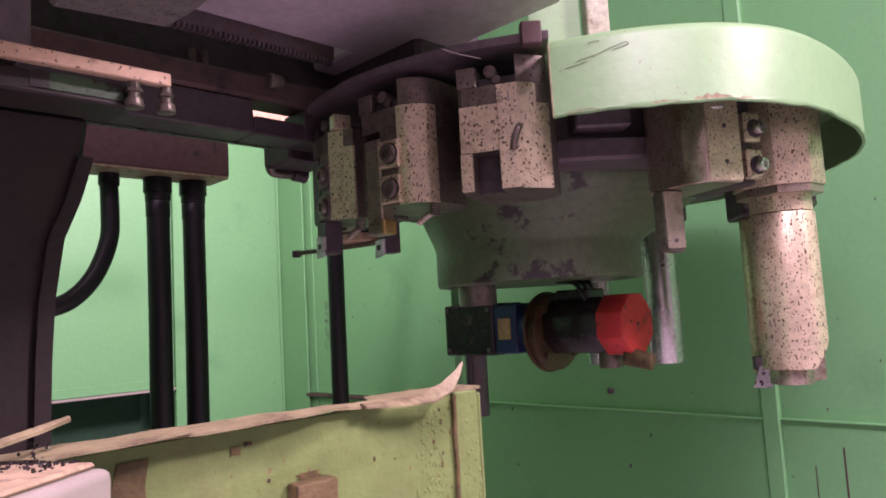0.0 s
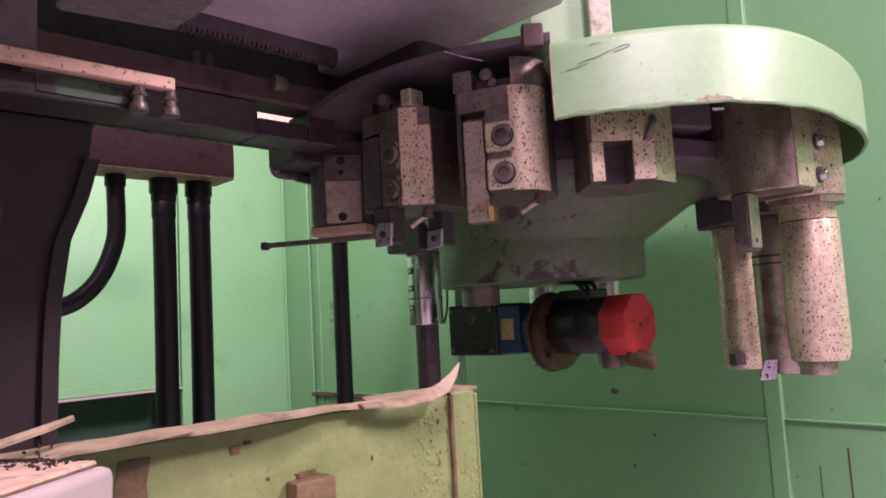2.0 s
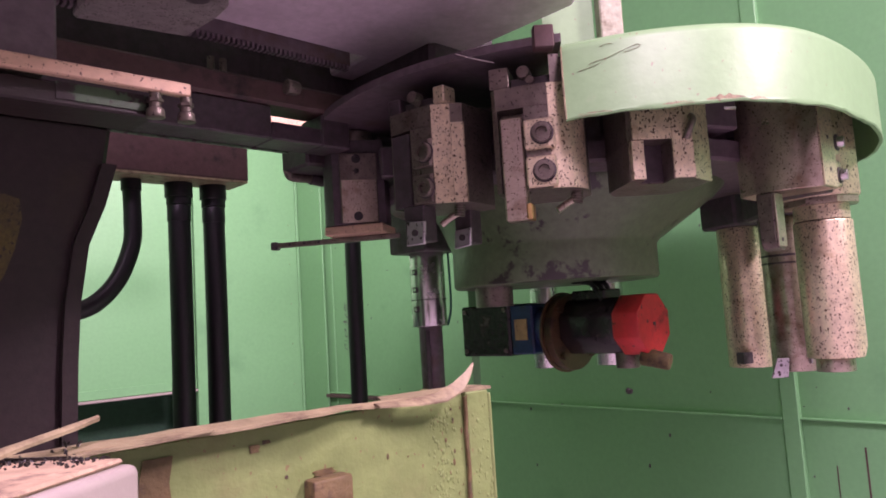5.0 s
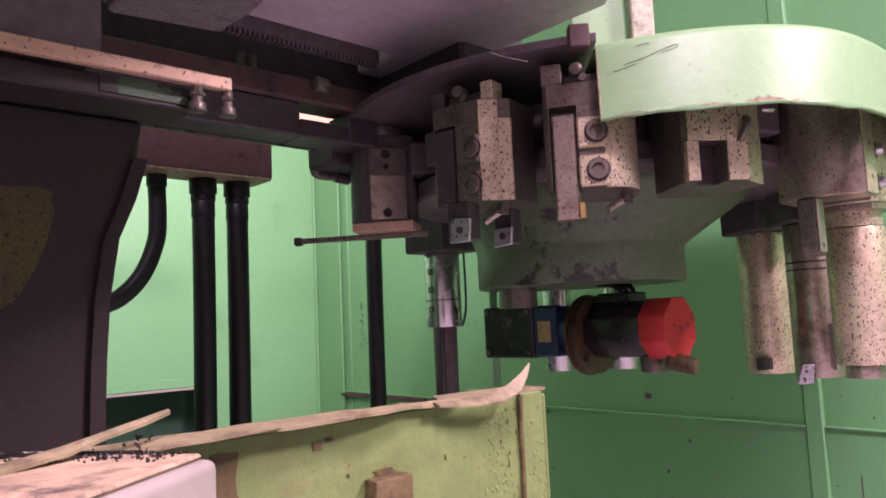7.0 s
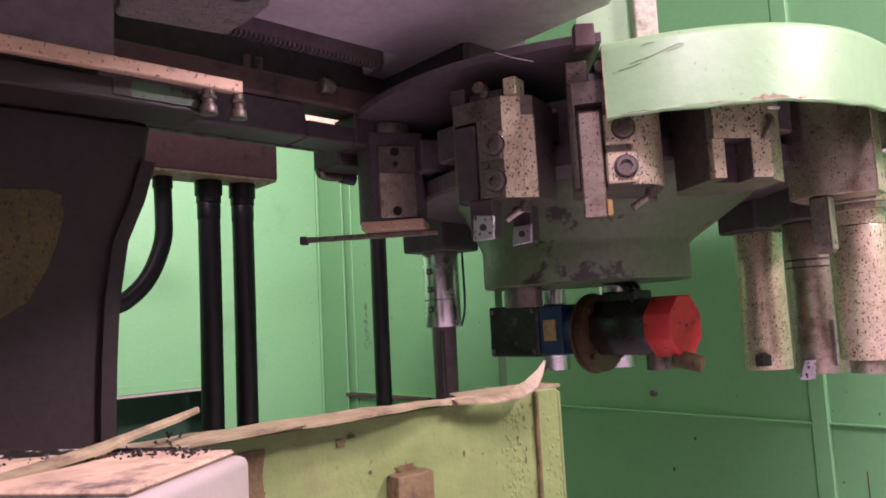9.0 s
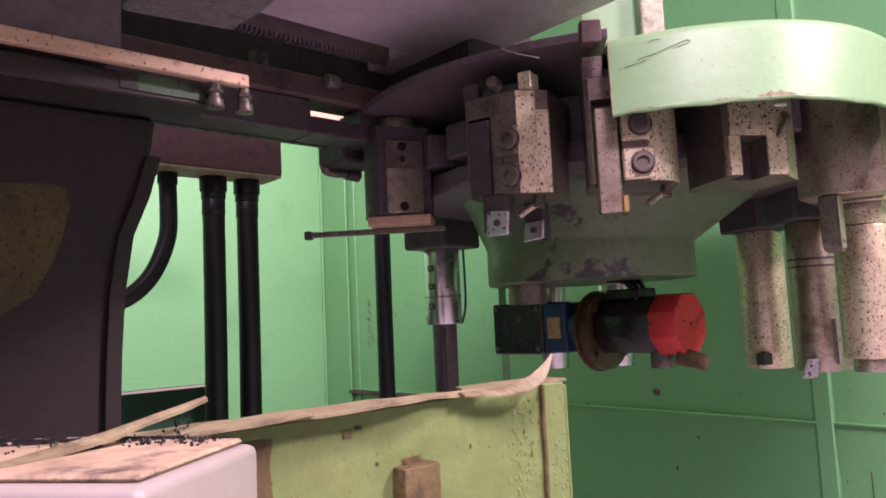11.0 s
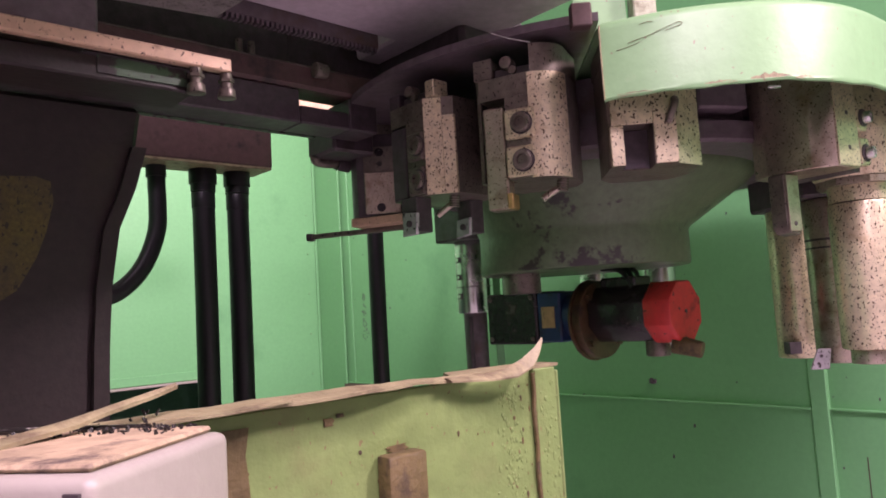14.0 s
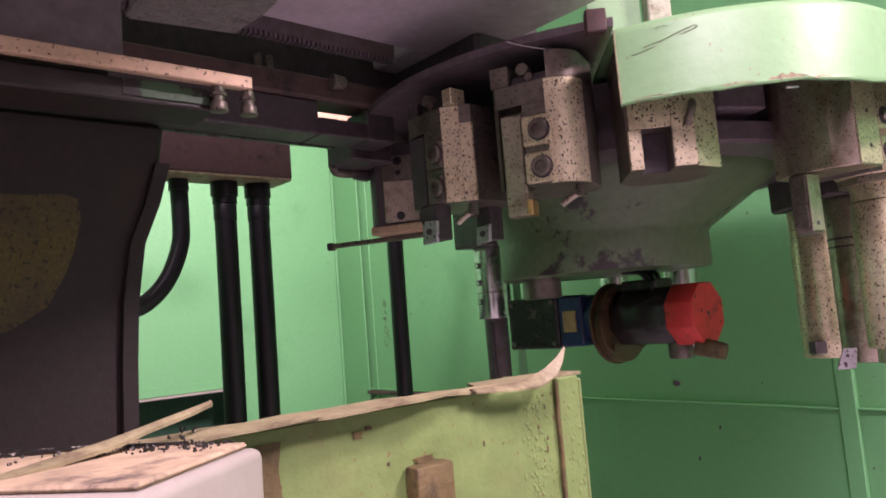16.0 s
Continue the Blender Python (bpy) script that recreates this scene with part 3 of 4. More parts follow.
for k in range(3):
    part("cable", tube([(MU - 0.03 + 0.03 * k, 0.96 + 0.01 * k, MZ + 0.06), (MU - 0.03 + 0.03 * k, 0.99, MZ + 0.10), (MU - 0.03 + 0.03 * k, 1.04, MZ + 0.108)], 0.006, 8), RUBBER, drive)
part("output_hub", rod((MU, 1.33, MZ + 0.066), (MU, 1.33, MZ + 0.105), 0.045, None, 28, 0.002), STEEL_DULL, drive)
part("connector", rod((MU, 0.925, MZ - 0.06), (MU, 0.925, MZ - 0.098), 0.027, None, 20, 0.002), STEEL_DULL, drive)
part("plug", rod((MU - 0.02, 0.875, MZ - 0.07), (MU - 0.005, 0.815, MZ - 0.085), 0.021, 0.018, 16, 0.003), RUSTY, drive)


# ---- carousel ----
carousel = thing("tool_carousel", "dark oily tool carousel disc with tool forks", "tool carousel", pose(AXIS[0], AXIS[1], EYE))
part("disc", lathe(0, 0, [(0.30, 0.262), (0.44, 0.262), (0.446, 0.268), (0.446, 0.30), (0.41, 0.305), (0.41, 0.40), (0.10, 0.40)], 72), IRON, carousel, smooth=40)
MOVING = [(carousel, 0.0)]
GROUP = "tools in the carousel"


def tool(name, label, phi):
    ob = thing(name, label, "tool holder", pose(AXIS[0], AXIS[1], EYE, 0, 0, phi), group=GROUP)
    MOVING.append((ob, phi))
    return ob


for k in range(18):
    f = box(-0.05, 0.05, -0.47, -0.40, 0.315, 0.385, 0.004)
    bmesh.ops.rotate(f, cent=(0, 0, 0), matrix=Matrix.Rotation(radians(3 + 20 * k), 3, "Z"), verts=f.verts)
    part("fork", f, IRON, carousel)


def bar_tool(name, label, phi, r, radius, top, bottom, mat):
    ob = tool(name, label, phi)
    part("shank", rod((0, -radius, top - 0.0155), (0, -radius, bottom), r, None, 36, 0.004), mat, ob)
    part("head", box(-0.068, 0.068, -radius - 0.068, -radius + 0.068, top - 0.015, 0.40, 0.006), IRON_BLACK, ob)
    return ob


# A: drilled block with a long flat blade
A = tool("blade_holder", "dark tool block carrying a long flat grooving blade", -80.3)
flat_round = [(0.074 * math.cos(radians(a)), -0.515 + 0.074 * math.sin(radians(a))) for a in range(0, 360, 10)]
part("block", prism([(x, y) for x, y in flat_round if x < 0.055], 0.216, 0.405), IRON_BLACK, A)
part("face", box(0.0455, 0.0525, -0.556, -0.474, 0.222, 0.375, 0.001), STEEL_DULL, A)
part("face_lower", box(0.0495, 0.0545, -0.554, -0.476, 0.220, 0.315, 0.001), STEEL_MID, A)
# black discs on the face stand in for the shade inside drilled holes
for z, x in ((0.362, 0.0526), (0.234, 0.0546), (0.335, 0.0526)):
    part("bore", rod((x, -0.519, z), (x + 0.0008, -0.519, z), 0.010 if z != 0.335 else 0.006, None, 16), BLACK_GLOSS, A)
part("collar", rod((0, -0.519, 0.4055), (0, -0.519, 0.43), 0.045, None, 28, 0.003), STEEL_DULL, A)
part("key", box(-0.078, -0.060, -0.545, -0.50, 0.25, 0.36, 0.003), IRON, A)
SKEW = Matrix.Translation((0, -0.519, 0)) @ Matrix.Rotation(radians(-23), 4, "Z")
for name, piece, mat in (("foot", box(-0.052, 0.052, -0.058, 0.075, 0.196, 0.2155, 0.002), BEIGE), ("blade", box(-0.006, 0.008, -0.195, 0.10, 0.184, 0.1955, 0.002), STEEL_DULL), ("tip", box(-0.009, 0.011, -0.206, -0.19, 0.180, 0.198, 0.002), IRON_BLACK)):
    bmesh.ops.transform(piece, matrix=SKEW, verts=piece.verts)
    part(name, piece, mat, A)
for i in range(3):
    p = SKEW @ Vector((0.008, -0.09 - 0.035 * i, 0.19))
    q = SKEW @ Vector((0.0095, -0.09 - 0.035 * i, 0.19))
    part("blade_screw", rod(p, q, 0.0035, None, 12), IRON_BLACK, A)


def holder(name, label, phi, slot_top, mat, slot=(-0.063, -0.019, -0.552)):
    """A round tool block with a milled front: a slot for a square shank beside a round-backed column."""
    ob = tool(name, label, phi)
    turned = -30 < phi < 0
    side = [(0.020 + 0.0535 * math.cos(radians(a)), -0.535 + 0.0535 * math.sin(radians(a))) for a in range(-90, -3, 9)] if turned else [(0.030, -0.588), (0.073, -0.555)]
    back = [(0.073, -0.47), (0.05, -0.43), (-0.05, -0.43), (-0.073, -0.47)]
    slotted = [(-0.073, -0.575), (-0.066, -0.584), (slot[0], -0.585), (slot[0], slot[2]), (slot[1], slot[2]), (slot[1], -0.588)] + side + back
    plain = [(-0.073, -0.575), (-0.066, -0.584), (-0.019, -0.588)] + side + back
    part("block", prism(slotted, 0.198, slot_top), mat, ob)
    # bright steel on lit sides of the dull block: light put into colour
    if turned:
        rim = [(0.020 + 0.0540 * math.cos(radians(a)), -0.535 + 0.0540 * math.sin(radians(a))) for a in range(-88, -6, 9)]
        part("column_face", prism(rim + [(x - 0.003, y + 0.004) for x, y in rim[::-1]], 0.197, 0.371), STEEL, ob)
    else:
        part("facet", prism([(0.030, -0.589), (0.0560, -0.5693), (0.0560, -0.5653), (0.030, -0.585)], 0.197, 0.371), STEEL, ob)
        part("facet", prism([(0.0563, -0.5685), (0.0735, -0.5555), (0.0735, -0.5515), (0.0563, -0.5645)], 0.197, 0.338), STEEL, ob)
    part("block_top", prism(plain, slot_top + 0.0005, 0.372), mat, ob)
    # near-black neck holds the shade of the gap between the ears
    part("neck", box(-0.0395, 0.0275, -0.572, -0.43, 0.3725, 0.390, 0.002), IRON_BLACK, ob)
    if phi > -30:
        part("ear", box(-0.073, -0.040, -0.5845, -0.45, 0.3725, 0.408, 0.0015), mat, ob)
        part("ear", prism([(0.028, -0.5885)] + side[1 if turned else 0:] + [(0.073, -0.47), (0.028, -0.45)], 0.3725, 0.418), mat, ob)
    else:
        # this ear is blackened for the shade it sits in
        part("ear", box(-0.073, -0.045, -0.580, -0.45, 0.3725, 0.402, 0.002), IRON_BLACK, ob)
        part("ear", box(0.034, 0.058, -0.586, -0.55, 0.3725, 0.402, 0.002), STEEL, ob)
    part("pull_stud", join(rod((-0.016, -0.56, 0.396), (-0.016, -0.582, 0.398), 0.012, 0.011, 16, 0.002), rod((-0.006, -0.565, 0.384), (-0.006, -0.578, 0.384), 0.007)), STEEL_DULL, ob)
    return ob


def clamps(ob, mat, dx=0.0):
    part("clamp", box(-0.020 + dx, 0.030, -0.597, -0.586, 0.262, 0.312, 0.003), mat, ob)
    part("clamp", box(-0.020 + dx, 0.030, -0.597, -0.586, 0.200, 0.250, 0.003), mat, ob)
    for z in (0.287, 0.225):
        part("screw_seat", rod((0.010 + dx, -0.5965, z), (0.010 + dx, -0.5985, z), 0.019, None, 24), IRON_BLACK, ob)
        screw(ob, (0.010 + dx, -0.5985, z), (0, -1, 0), 0.0165, 0.008, mat=STEEL_DULL)


def nozzle(ob, x, y):
    """A short coolant nozzle: threaded stem on a bent spout."""
    part("nozzle", tube([(x - 0.025, y - 0.012, 0.166), (x - 0.008, y - 0.005, 0.178), (x + 0.008, y, 0.186)], 0.0060, 12), STEEL_MID, ob)
    part("thread", join(*[rod((x + 0.006 + 0.0006 * i, y, 0.178 + 0.0045 * i), (x + 0.0065 + 0.0006 * i, y, 0.1815 + 0.0045 * i), 0.010, None, 14) for i in range(5)]), STEEL_DULL, ob)


B = holder("turning_holder", "speckled steel tool block with two square-shank turning tools", -38.4, 0.335, STEEL_DULL)
part("shank", box(-0.040, 0.004, -0.592, -0.555, 0.135, 0.199, 0.002), IRON_BLACK, B)
part("shank_top", box(-0.061, -0.022, -0.590, -0.555, 0.199, 0.330, 0.002), IRON_BLACK, B)
part("insert", prism([(-0.033, 0.129), (0.007, 0.129), (0.010, 0.168), (-0.029, 0.172)], 0, 0.007, Matrix.Translation((0, -0.592, 0)) @ Matrix.Rotation(radians(90), 4, "X"), 0.0015), CARBIDE, B)
part("insert_screw", rod((-0.011, -0.599, 0.150), (-0.011, -0.602, 0.150), 0.006), IRON_BLACK, B)
part("inner_shank", box(-0.018, 0.020, -0.470, -0.435, 0.135, 0.199, 0.002), IRON_BLACK, B)
part("inner_insert", prism([(-0.018, 0.127), (0.020, 0.131), (0.022, 0.164), (-0.014, 0.162)], 0, 0.007, Matrix.Translation((0, -0.470, 0)) @ Matrix.Rotation(radians(90), 4, "X"), 0.0015), CARBIDE, B)
part("insert_screw", rod((0.003, -0.477, 0.147), (0.003, -0.480, 0.147), 0.006), IRON_BLACK, B)
# dull clamps for the shaded front here, bright ones on C's lit front
clamps(B, STEEL_DULL, 0.008)
nozzle(B, 0.03, -0.53)

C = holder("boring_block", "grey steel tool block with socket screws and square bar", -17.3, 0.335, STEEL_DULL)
part("shank", box(-0.060, -0.022, -0.588, -0.556, 0.150, 0.322, 0.003), STEEL_MID, C)
part("insert", box(-0.024, -0.014, -0.592, -0.56, 0.150, 0.176, 0.002), BRASS, C)
clamps(C, STEEL)
nozzle(C, 0.045, -0.53)

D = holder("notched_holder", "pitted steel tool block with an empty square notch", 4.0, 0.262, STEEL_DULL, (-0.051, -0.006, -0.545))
# bright plates put the light on the block's front into its colour
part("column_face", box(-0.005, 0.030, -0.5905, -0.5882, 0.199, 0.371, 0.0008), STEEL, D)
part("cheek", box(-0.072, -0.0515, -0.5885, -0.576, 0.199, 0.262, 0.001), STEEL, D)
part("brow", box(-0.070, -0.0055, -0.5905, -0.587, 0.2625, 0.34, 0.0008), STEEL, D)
# black plate puts the shade inside the notch into colour
part("notch_back", box(-0.0505, -0.0065, -0.549, -0.546, 0.20, 0.2615, 0), IRON_BLACK, D)
part("hook", tube([(0.018, -0.590, 0.262), (0.022, -0.598, 0.275), (0.028, -0.598, 0.290), (0.030, -0.588, 0.298)], 0.006, 10), STEEL_DULL, D)
digits = bpy.data.curves.new("number", "FONT")
digits.body, digits.size, digits.extrude, digits.align_x = "51", 0.026, 0.0004, "CENTER"
num = new("number", digits)
num.matrix_world = pose(0.008, -0.5908, 0.340, 90, 0, 0)
bpy.context.view_layer.update()
num_mesh = bpy.data.meshes.new_from_object(num.evaluated_get(bpy.context.evaluated_depsgraph_get()))
num_mesh.transform(num.matrix_world)
bpy.data.objects.remove(num)
num = new("number", num_mesh)
num_mesh.materials.clear()
num_mesh.materials.append(CREAM)
num.parent = D
tagged(num, "pale stamped digits 51")

# G: block with side clamps and a short plate bit
G = tool("facing_holder", "pitted steel tool block with side clamps and a short bit", 41)
part("block", prism([(-0.075, -0.47), (-0.062, -0.545), (-0.042, -0.578), (0.028, -0.578), (0.028, -0.43), (-0.05, -0.43)], 0.192, 0.40, bevel=0.002), STEEL_MID, G)
part("face", box(-0.040, 0.027, -0.5805, -0.577, 0.194, 0.40, 0.001), STEEL, G)
# black block stands in for the shaded gap behind the clamps
part("inner_block", box(0.0285, 0.076, -0.555, -0.43, 0.192, 0.40, 0.003), IRON_BLACK, G)
for z in (0.222, 0.285):
    part("clamp", box(0.046, 0.080, -0.572, -0.556, z - 0.022, z + 0.028, 0.003), STEEL, G)
    part("clamp_seat", rod((0.066, -0.5721, z), (0.066, -0.5735, z), 0.016, None, 20), IRON_BLACK, G)
    screw(G, (0.068, -0.573, z), (0.2, -1, 0), 0.011, 0.012, mat=STEEL_CLEAN)
# raised black discs, painted shade for two small holes
for z in (0.225, 0.285):
    part("bore", rod((-0.005, -0.5806, z), (-0.005, -0.5812, z), 0.004, None, 12), IRON_BLACK, G)
part("bit", prism([(-0.075, 0.10), (-0.065, 0.088), (-0.040, 0.085), (-0.036, 0.095), (-0.040, 0.191), (-0.075, 0.191)], 0, 0.03, Matrix.Translation((0.0, -0.47, 0)) @ Matrix.Rotation(radians(90), 4, "X"), 0.002), STEEL_DULL, G)
part("bit_plate", box(-0.0745, -0.0385, -0.504, -0.5005, 0.092, 0.19, 0.001), STEEL_MID, G)
# one more black disc for a shaded hole
part("bore", rod((-0.058, -0.5041, 0.105), (-0.058, -0.5048, 0.105), 0.004, None, 12), IRON_BLACK, G)

# H: octagonal head and heavy bar
Hh = tool("milling_bar", "heavy rust-pitted steel boring bar under an octagonal head", 62)
part("head", prism([(x, y - 0.525) for x, y in octagon(0.073)], 0.196, 0.40, bevel=0.003), STEEL, Hh)
part("collar", prism([(x, y - 0.525) for x, y in octagon(0.068)], 0.182, 0.1955), STEEL_MID, Hh)
part("neck", rod((0, -0.525, 0.182), (0, -0.525, 0.152), 0.053, None, 40), STEEL, Hh)
bar = rod((0, -0.525, 0.150), (0, -0.525, -0.128), 0.056, None, 48, 0.003)
cutting = bmesh.ops.bisect_plane(bar, geom=bar.verts[:] + bar.edges[:] + bar.faces[:], plane_co=(-0.004, -0.530, -0.128), plane_no=(0.62, -0.42, -0.66), clear_outer=True)
bmesh.ops.holes_fill(bar, edges=[e for e in cutting["geom_cut"] if isinstance(e, bmesh.types.BMEdge)])
part("shank", bar, STEEL, Hh)
part("end_ring", rod((-0.01, -0.520, -0.1285), (-0.01, -0.520, -0.155), 0.036, None, 28, 0.002), STEEL_MID, Hh)

# F, E and the far ones: round bars under square heads
F = bar_tool("boring_bar", "steel boring bar with a carbide insert at its tip", 83, 0.054, 0.482, 0.20, -0.168, STEEL_MID)
# black raised rings hold the shade of turned grooves
part("groove", rod((0, -0.482, 0.098), (0, -0.482, 0.093), 0.0548, None, 32), IRON_BLACK, F)
part("groove", rod((0, -0.482, 0.080), (0, -0.482, 0.076), 0.0548, None, 32), IRON_BLACK, F)
part("cutter_seat", box(-0.035, 0.02, -0.535, -0.49, -0.166, -0.06, 0.003), STEEL_MID, F)
part("cutter_plate", box(-0.066, -0.050, -0.490, -0.486, -0.150, -0.045, 0.001), CARBIDE, F)
part("insert", prism([(-0.022, -0.178), (0.014, -0.178), (0.02, -0.135), (-0.006, -0.135)], 0, 0.007, Matrix.Translation((-0.050, -0.424, 0)) @ Matrix.Rotation(radians(-90), 4, "Z") @ Matrix.Rotation(radians(90), 4, "X"), 0.001), CARBIDE, F)
for a, b in ((0.0, -0.150), (-0.006, -0.166)):
    part("insert_screw", rod((-0.0575, -0.424 - a, b), (-0.0585, -0.424 - a, b), 0.0035, None, 10), IRON_BLACK, F)
E = bar_tool("boring_bar", "rust-pitted steel boring bar with a slotted tip", 105, 0.058, 0.475, 0.20, -0.170, STEEL)
# black box in place of the shade inside the tip's slot
part("slot", box(-0.045, -0.020, -0.458, -0.410, -0.158, -0.130, 0), IRON_BLACK, E)
bar_tool("boring_bar", "ground steel boring bar on the far side", 158, 0.048, 0.50, 0.25, -0.168, STEEL_CLEAN)
bar_tool("boring_bar", "ground steel boring bar on the far side", 180, 0.042, 0.50, 0.25, -0.168, STEEL_CLEAN)
R = tool("drill_chuck", "bright steel drill chuck with a dark drill", -136)
part("chuck", rod((0, -0.51, 0.20), (0, -0.51, -0.02), 0.050, None, 32, 0.003), STEEL_CLEAN, R)
part("head", box(-0.08, 0.08, -0.58, -0.43, 0.19, 0.38, 0.005), IRON_BLACK, R)
# black boxes, and a ring and strip below, give the chuck's openings their shade
for z in (0.135, 0.085, 0.03):
    part("window", box(0.047, 0.0535, -0.519, -0.501, z - 0.008, z + 0.008, 0.001), IRON_BLACK, R)
    part("set_screw", rod((0.050, -0.51, z), (0.0545, -0.51, z), 0.005, None, 12), STEEL_CLEAN, R)
part("groove", rod((0, -0.51, 0.057), (0, -0.51, 0.055), 0.0525, None, 32), IRON_BLACK, R)
part("flute", tube([(0.03, -0.495, -0.03), (0.031, -0.495, -0.08), (0.03, -0.495, -0.29)], 0.008, 8), IRON_BLACK, R)
part("coolant_hose", tube([(-0.045, -0.467, 0.19), (-0.046, -0.466, 0.08), (-0.044, -0.468, 0.02), (-0.036, -0.476, -0.02)], 0.0035, 8), TEAL, R, "thin teal coolant hose")
part("drill", rod((0, -0.51, -0.02), (0, -0.51, -0.30), 0.034, 0.032, 20), IRON, R)

# ---- sill in the foreground ----
def ribbon(points, across, thick):
    """A bent sheet strip along points; across holds each point's reach to its far edge."""
    loops = []
    for p, w in zip(points, across):
        p, w = Vector(p), Vector(w)
        n = Vector((0, 0, thick))
        loops.append([p, p + w, p + w + n * 0.7, p + w * 0.5 + n * 1.15, p + n])
    return rings(loops)


sill = thing("cabin_sill", "worn yellow-green sheet steel sill with a bent rusty lip", "sill panel", base=(0.2, 0.35, -0.6))
part("sheet", box(-0.6, 0.340, 0.350, 0.353, -0.6, -0.0512, 0.0008), GREEN_SILL, sill)
part("end_flange", box(0.3405, 0.362, 0.347, 0.352, -0.6, -0.0505, 0.001), GREEN_SILL, sill)
part("return", box(0.3622, 0.365, 0.347, 0.42, -0.6, -0.053, 0.0008), GREEN_SILL, sill)
lip_line, lip_reach = [], []
for i in range(49):
    u = -0.6 + 0.918 * i / 48
    rag = 0.0012 * math.sin(i * 1.7) + 0.0009 * math.sin(i * 4.1)
    w = 0.0160 * min(1.0, max(0.2, (0.318 - u) / 0.11)) + 0.7 * rag
    if u < 0.085:
        w = 0.0045 + rag
    lip_line.append((u, 0.3535, -0.0505 + 0.0022 * math.sin((u + 0.10) * 5.5) - 0.020 * max(0, u - 0.20) + 0.0004 * math.sin(i * 2.6)))
    lip_reach.append((0, -w, 0.0006 * math.sin(i * 0.9) - 0.0010))
part("lip", ribbon(lip_line, lip_reach, 0.0022), LIP, sill, "bent rusty lip")
tongue = [(0.262, 0.3455, -0.0495), (0.290, 0.3435, -0.0500), (0.308, 0.3415, -0.0485), (0.322, 0.3395, -0.0435), (0.332, 0.3380, -0.0375), (0.3385, 0.3370, -0.0318)]
part("tongue", ribbon(tongue, [(0, -0.006, -0.001), (0.001, -0.008, -0.0025), (0.003, -0.008, -0.004), (0.004, -0.006, -0.004), (0.002, -0.003, -0.002), (0.0004, -0.0006, -0.0004)], 0.0016), LIP, sill, "torn lip end curling upwards")
part("flange_top", prism([(0.275, 0.354), (0.298, 0.3495), (0.318, 0.3475), (0.340, 0.3485), (0.365, 0.347), (0.365, 0.372), (0.29, 0.378)], -0.0504, -0.0484), LIP, sill)
weld = [(0.3400 + 0.0007 * math.sin(k * 2.1), 0.3480, -0.053 - 0.012 * k) for k in range(22)]
part("seam_weld", tube(weld, 0.0015, 6, 2), RUSTY, sill, "rusty bleeding seam")
for k in range(26):
    u, z, size = random.choice((random.gauss(0.333, 0.004), random.uniform(0.10, 0.33))), -0.055 - 0.10 * random.random() ** 1.3, random.uniform(0.0004, 0.0013)
    bm = bmesh.new()
    bmesh.ops.create_icosphere(bm, subdivisions=1, radius=size, matrix=Matrix.Translation((u, 0.3497, z)) @ Matrix.Diagonal((1, 0.25, random.uniform(0.8, 2.2), 1)))
    part("rust_spot", bm, RUSTY, sill)
blisters = bmesh.new()
for k in range(230):
    u, z, size = random.gauss(0.318, 0.006) if k % 4 else random.uniform(0.345, 0.361), random.uniform(-0.16, -0.058), random.uniform(0.0005, 0.0015)
    bmesh.ops.create_icosphere(blisters, subdivisions=1, radius=size, matrix=Matrix.Translation((u, 0.3499 if k % 4 else 0.3469, z)) @ Matrix.Diagonal((1, 0.45, random.uniform(0.8, 2.0), 1)))
tagged(part("blistered_paint", blisters, GREEN_SILL, sill), kind="stuff")
part("lug", box(0.214, 0.240, 0.338, 0.3495, -0.13, -0.083, 0.002, 2), RUSTY, sill, "rusty brown lug")
for u, z, w, h in ((0.134, -0.058, 0.014, 0.10), (0.186, -0.060, 0.005, 0.004), (0.193, -0.0585, 0.004, 0.002), (0.229, -0.080, 0.013, 0.005)):
    rim = []
    for i in range(9):
        rim.append((u - w / 2 + random.uniform(-0.18, 0.18) * w, z - h * i / 8))
    for i in range(9):
        rim.append((u + w / 2 + random.uniform(-0.18, 0.18) * w, z - h + h * i / 8))
    part("rust_run", prism(rim, 0, 0.0005, Matrix.Translation((0, 0.3498 if u < 0.34 else 0.3468, 0)) @ Matrix.Rotation(radians(90), 4, "X")), RUSTY, sill)
strip = thing("torn_strip", "torn strip of rusty sheet metal bent off the sill", "metal strip", base=(0.06, 0.33, -0.05))
part("strip", ribbon([(-0.16, 0.278, -0.0705), (-0.05, 0.302, -0.0578), (0.025, 0.321, -0.0482), (0.062, 0.331, -0.0437), (0.075, 0.335, -0.0415), (0.095, 0.341, -0.0380), (0.107, 0.345, -0.0360)], [(0.003, -0.010, 0.0012), (0.003, -0.009, 0.001), (0.003, -0.008, 0.0), (0.002, -0.006, -0.001), (0.001, -0.004, -0.0006), (0.001, -0.004, -0.0005), (0.001, -0.002, 0)], 0.0022), LIP, strip)
flap = thing("torn_flap", "torn sliver of sheet metal under the lip", "metal strip", base=(0.14, 0.345, -0.05))
part("flap", ribbon([(0.055, 0.347, -0.0495), (0.085, 0.346, -0.0505), (0.105, 0.345, -0.0495), (0.125, 0.343, -0.0490), (0.146, 0.340, -0.0480), (0.158, 0.337, -0.0476)], [(0, -0.010, -0.001), (0, -0.013, 0), (0, -0.012, 0.0004), (0, -0.010, 0), (0, -0.007, 0), (0, -0.002, 0)], 0.0016), LIP, flap)
swarf = thing("swarf_heap", "black oily swarf behind the cream block", "swarf", base=(0.02, 0.33, -0.06), kind="stuff")
heap = bmesh.new()
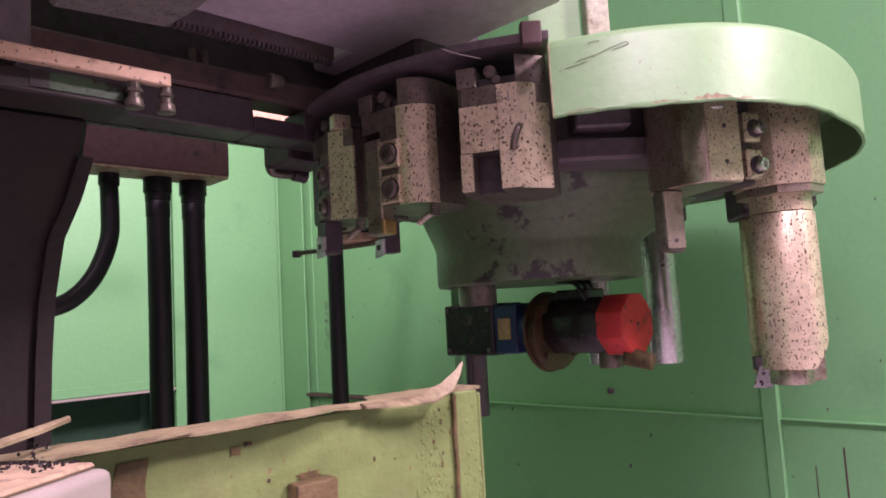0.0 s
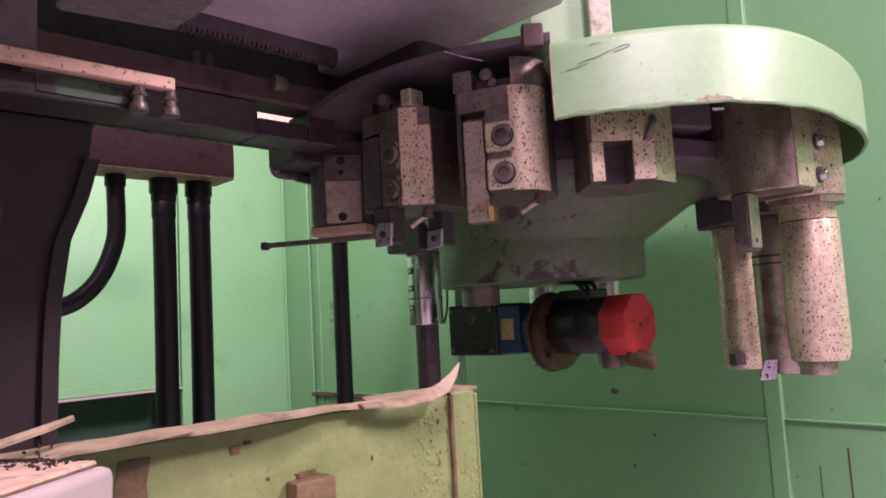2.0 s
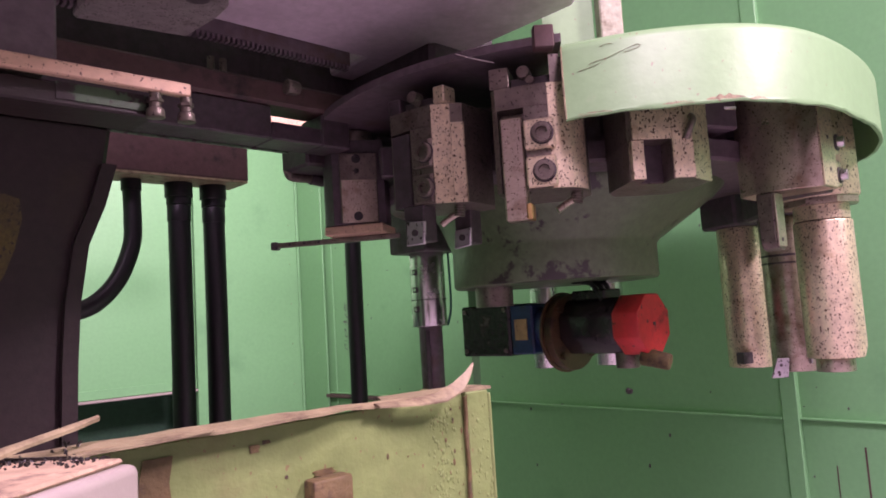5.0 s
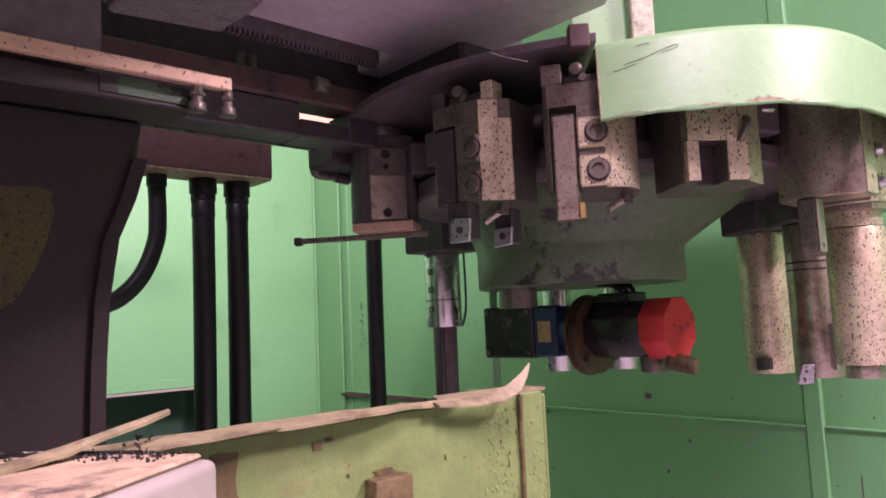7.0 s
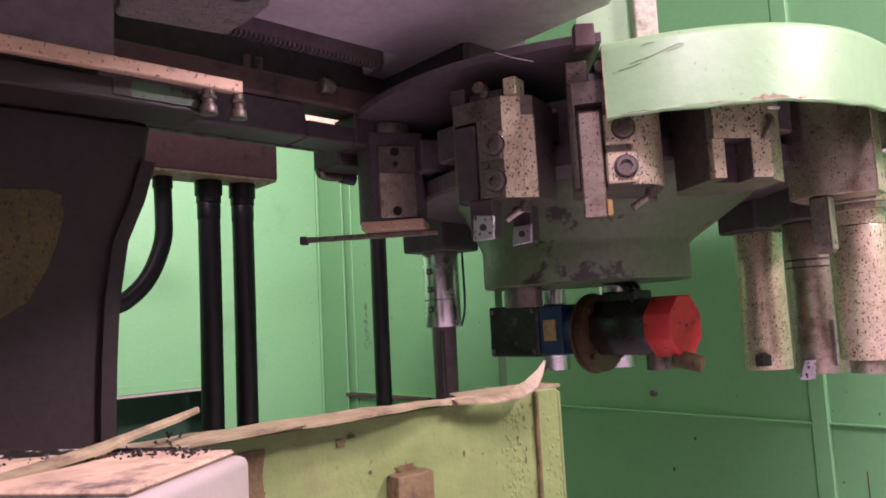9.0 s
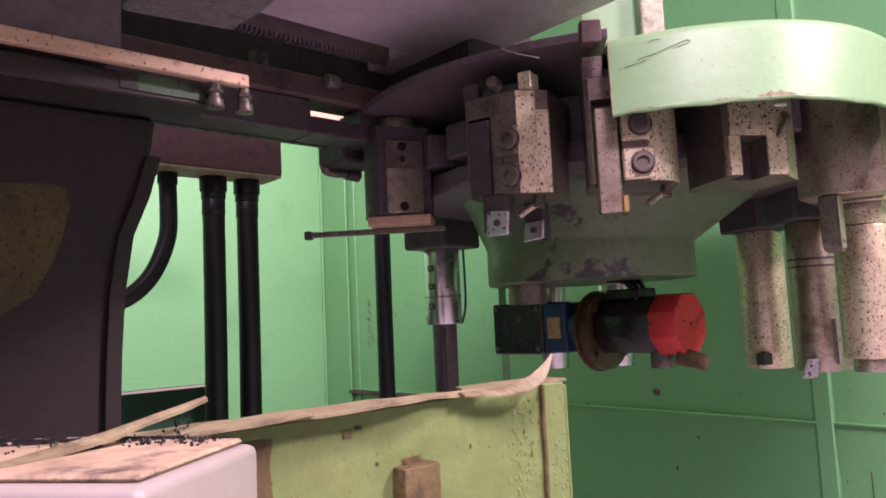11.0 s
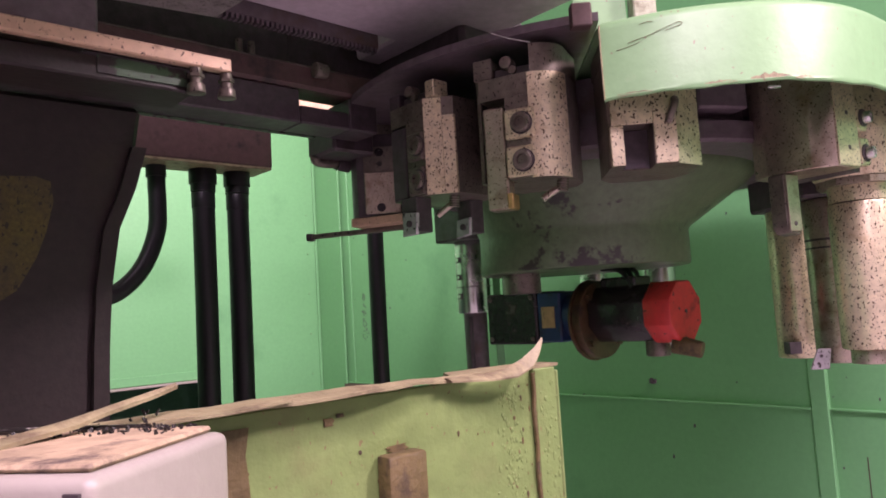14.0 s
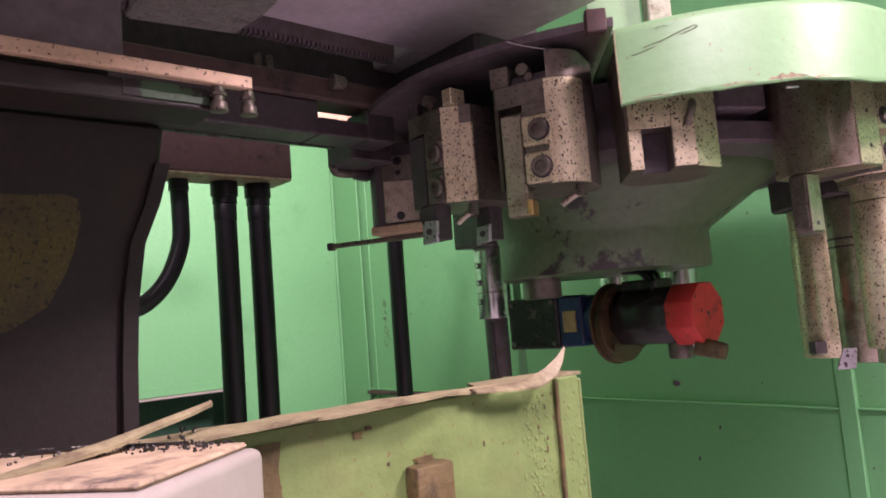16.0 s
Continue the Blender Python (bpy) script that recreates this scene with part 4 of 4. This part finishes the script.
for i in range(1600):
    u, v = random.uniform(-0.2, 0.100), random.uniform(0.296, 0.347)
    h = -0.0625 + 0.30 * max(0, v - 0.310) + 0.006 * noise.noise((u * 60, v * 60, 1)) + random.uniform(0, 0.006)
    size = random.uniform(0.0005, 0.0016)
    bmesh.ops.create_cube(heap, size=1, matrix=Matrix.Translation((u, v, h)) @ Euler([random.uniform(0, 3) for _ in range(3)]).to_matrix().to_4x4() @ Matrix.Diagonal((size * random.uniform(0.5, 3), size, size * 0.5, 1)))
part("chips", heap, SWARF, swarf)
part("bed", box(-0.3, 0.100, 0.312, 0.349, -0.09, -0.0545, 0.002), SWARF, swarf)
block = thing("cream_block", "cream plastic block with a dusty board top", "block", PLAIN, (-0.2, 0.25, -0.35))
TWIST = Matrix.Translation((-0.125, 0.290, 0)) @ Matrix.Rotation(radians(-10), 4, "Z")
body = box(-0.33, 0.0, -0.076, 0.0, -0.35, -0.0495, 0.004, 3)
bmesh.ops.transform(body, matrix=TWIST, verts=body.verts)
part("body", body, CREAM, block)
board = box(-0.33, -0.005, -0.070, -0.004, -0.0493, -0.0470, 0.001)
bmesh.ops.transform(board, matrix=TWIST, verts=board.verts)
part("board", board, WOOD, block, "dusty tan board")
grime = prism([(-0.33, -0.0045), (-0.33, -0.052), (-0.26, -0.046), (-0.21, -0.034), (-0.17, -0.030), (-0.13, -0.021), (-0.10, -0.018), (-0.065, -0.009), (-0.03, -0.0045)], -0.0469, -0.0456)
bmesh.ops.transform(grime, matrix=TWIST, verts=grime.verts)
part("grime", grime, SWARF, block, "black oily grime along the back of the board")
loose = bmesh.new()
for i in range(800):
    x = random.uniform(-0.32, -0.012)
    y = -0.004 - abs(random.gauss(0, 0.006 + 0.05 * min(0.3, -x)))
    size = random.uniform(0.0003, 0.0011)
    bmesh.ops.create_cube(loose, size=1, matrix=TWIST @ Matrix.Translation((x, max(y, -0.068), -0.0466)) @ Euler([random.uniform(0, 3) for _ in range(3)]).to_matrix().to_4x4() @ Matrix.Diagonal((size * random.uniform(0.6, 3), size, size * 0.5, 1)))
tagged(part("grit", loose, SWARF, block), kind="stuff")
seam = box(-0.0085, -0.0035, -0.0772, -0.070, -0.35, -0.0535, 0)
bmesh.ops.transform(seam, matrix=TWIST, verts=seam.verts)
part("seam", seam, IRON_BLACK, block)

# ---- behind the guard ----
post = thing("grey_post", "stained grey-green upright post", "post", PLAIN, (0.385, 1.48, 0.40))
part("body", box(0.36, 0.408, 1.47, 1.52, 0.446, 1.0, 0.003), POST, post)
part("side_panel", box(0.24, 0.352, 1.50, 1.505, 0.447, 1.0, 0.001), GREEN_GUARD, post)
shard = thing("broken_cover", "broken brown sheet piece on the guard", "sheet piece", PLAIN, (0.42, 1.3, 0.43))
part("sheet", prism([(0.36, 1.22), (0.44, 1.20), (0.40, 1.26)], 0, 0.003, Matrix.Translation((0, 0, 0.47)) @ Matrix.Rotation(radians(3), 4, "Y")), BROWN, shard)


def motions():
    for ob, phi in MOVING:
        walk(ob, [(t, pose(AXIS[0], AXIS[1], EYE, 0, 0, phi + turn)) for t, turn in TURN])


motions()
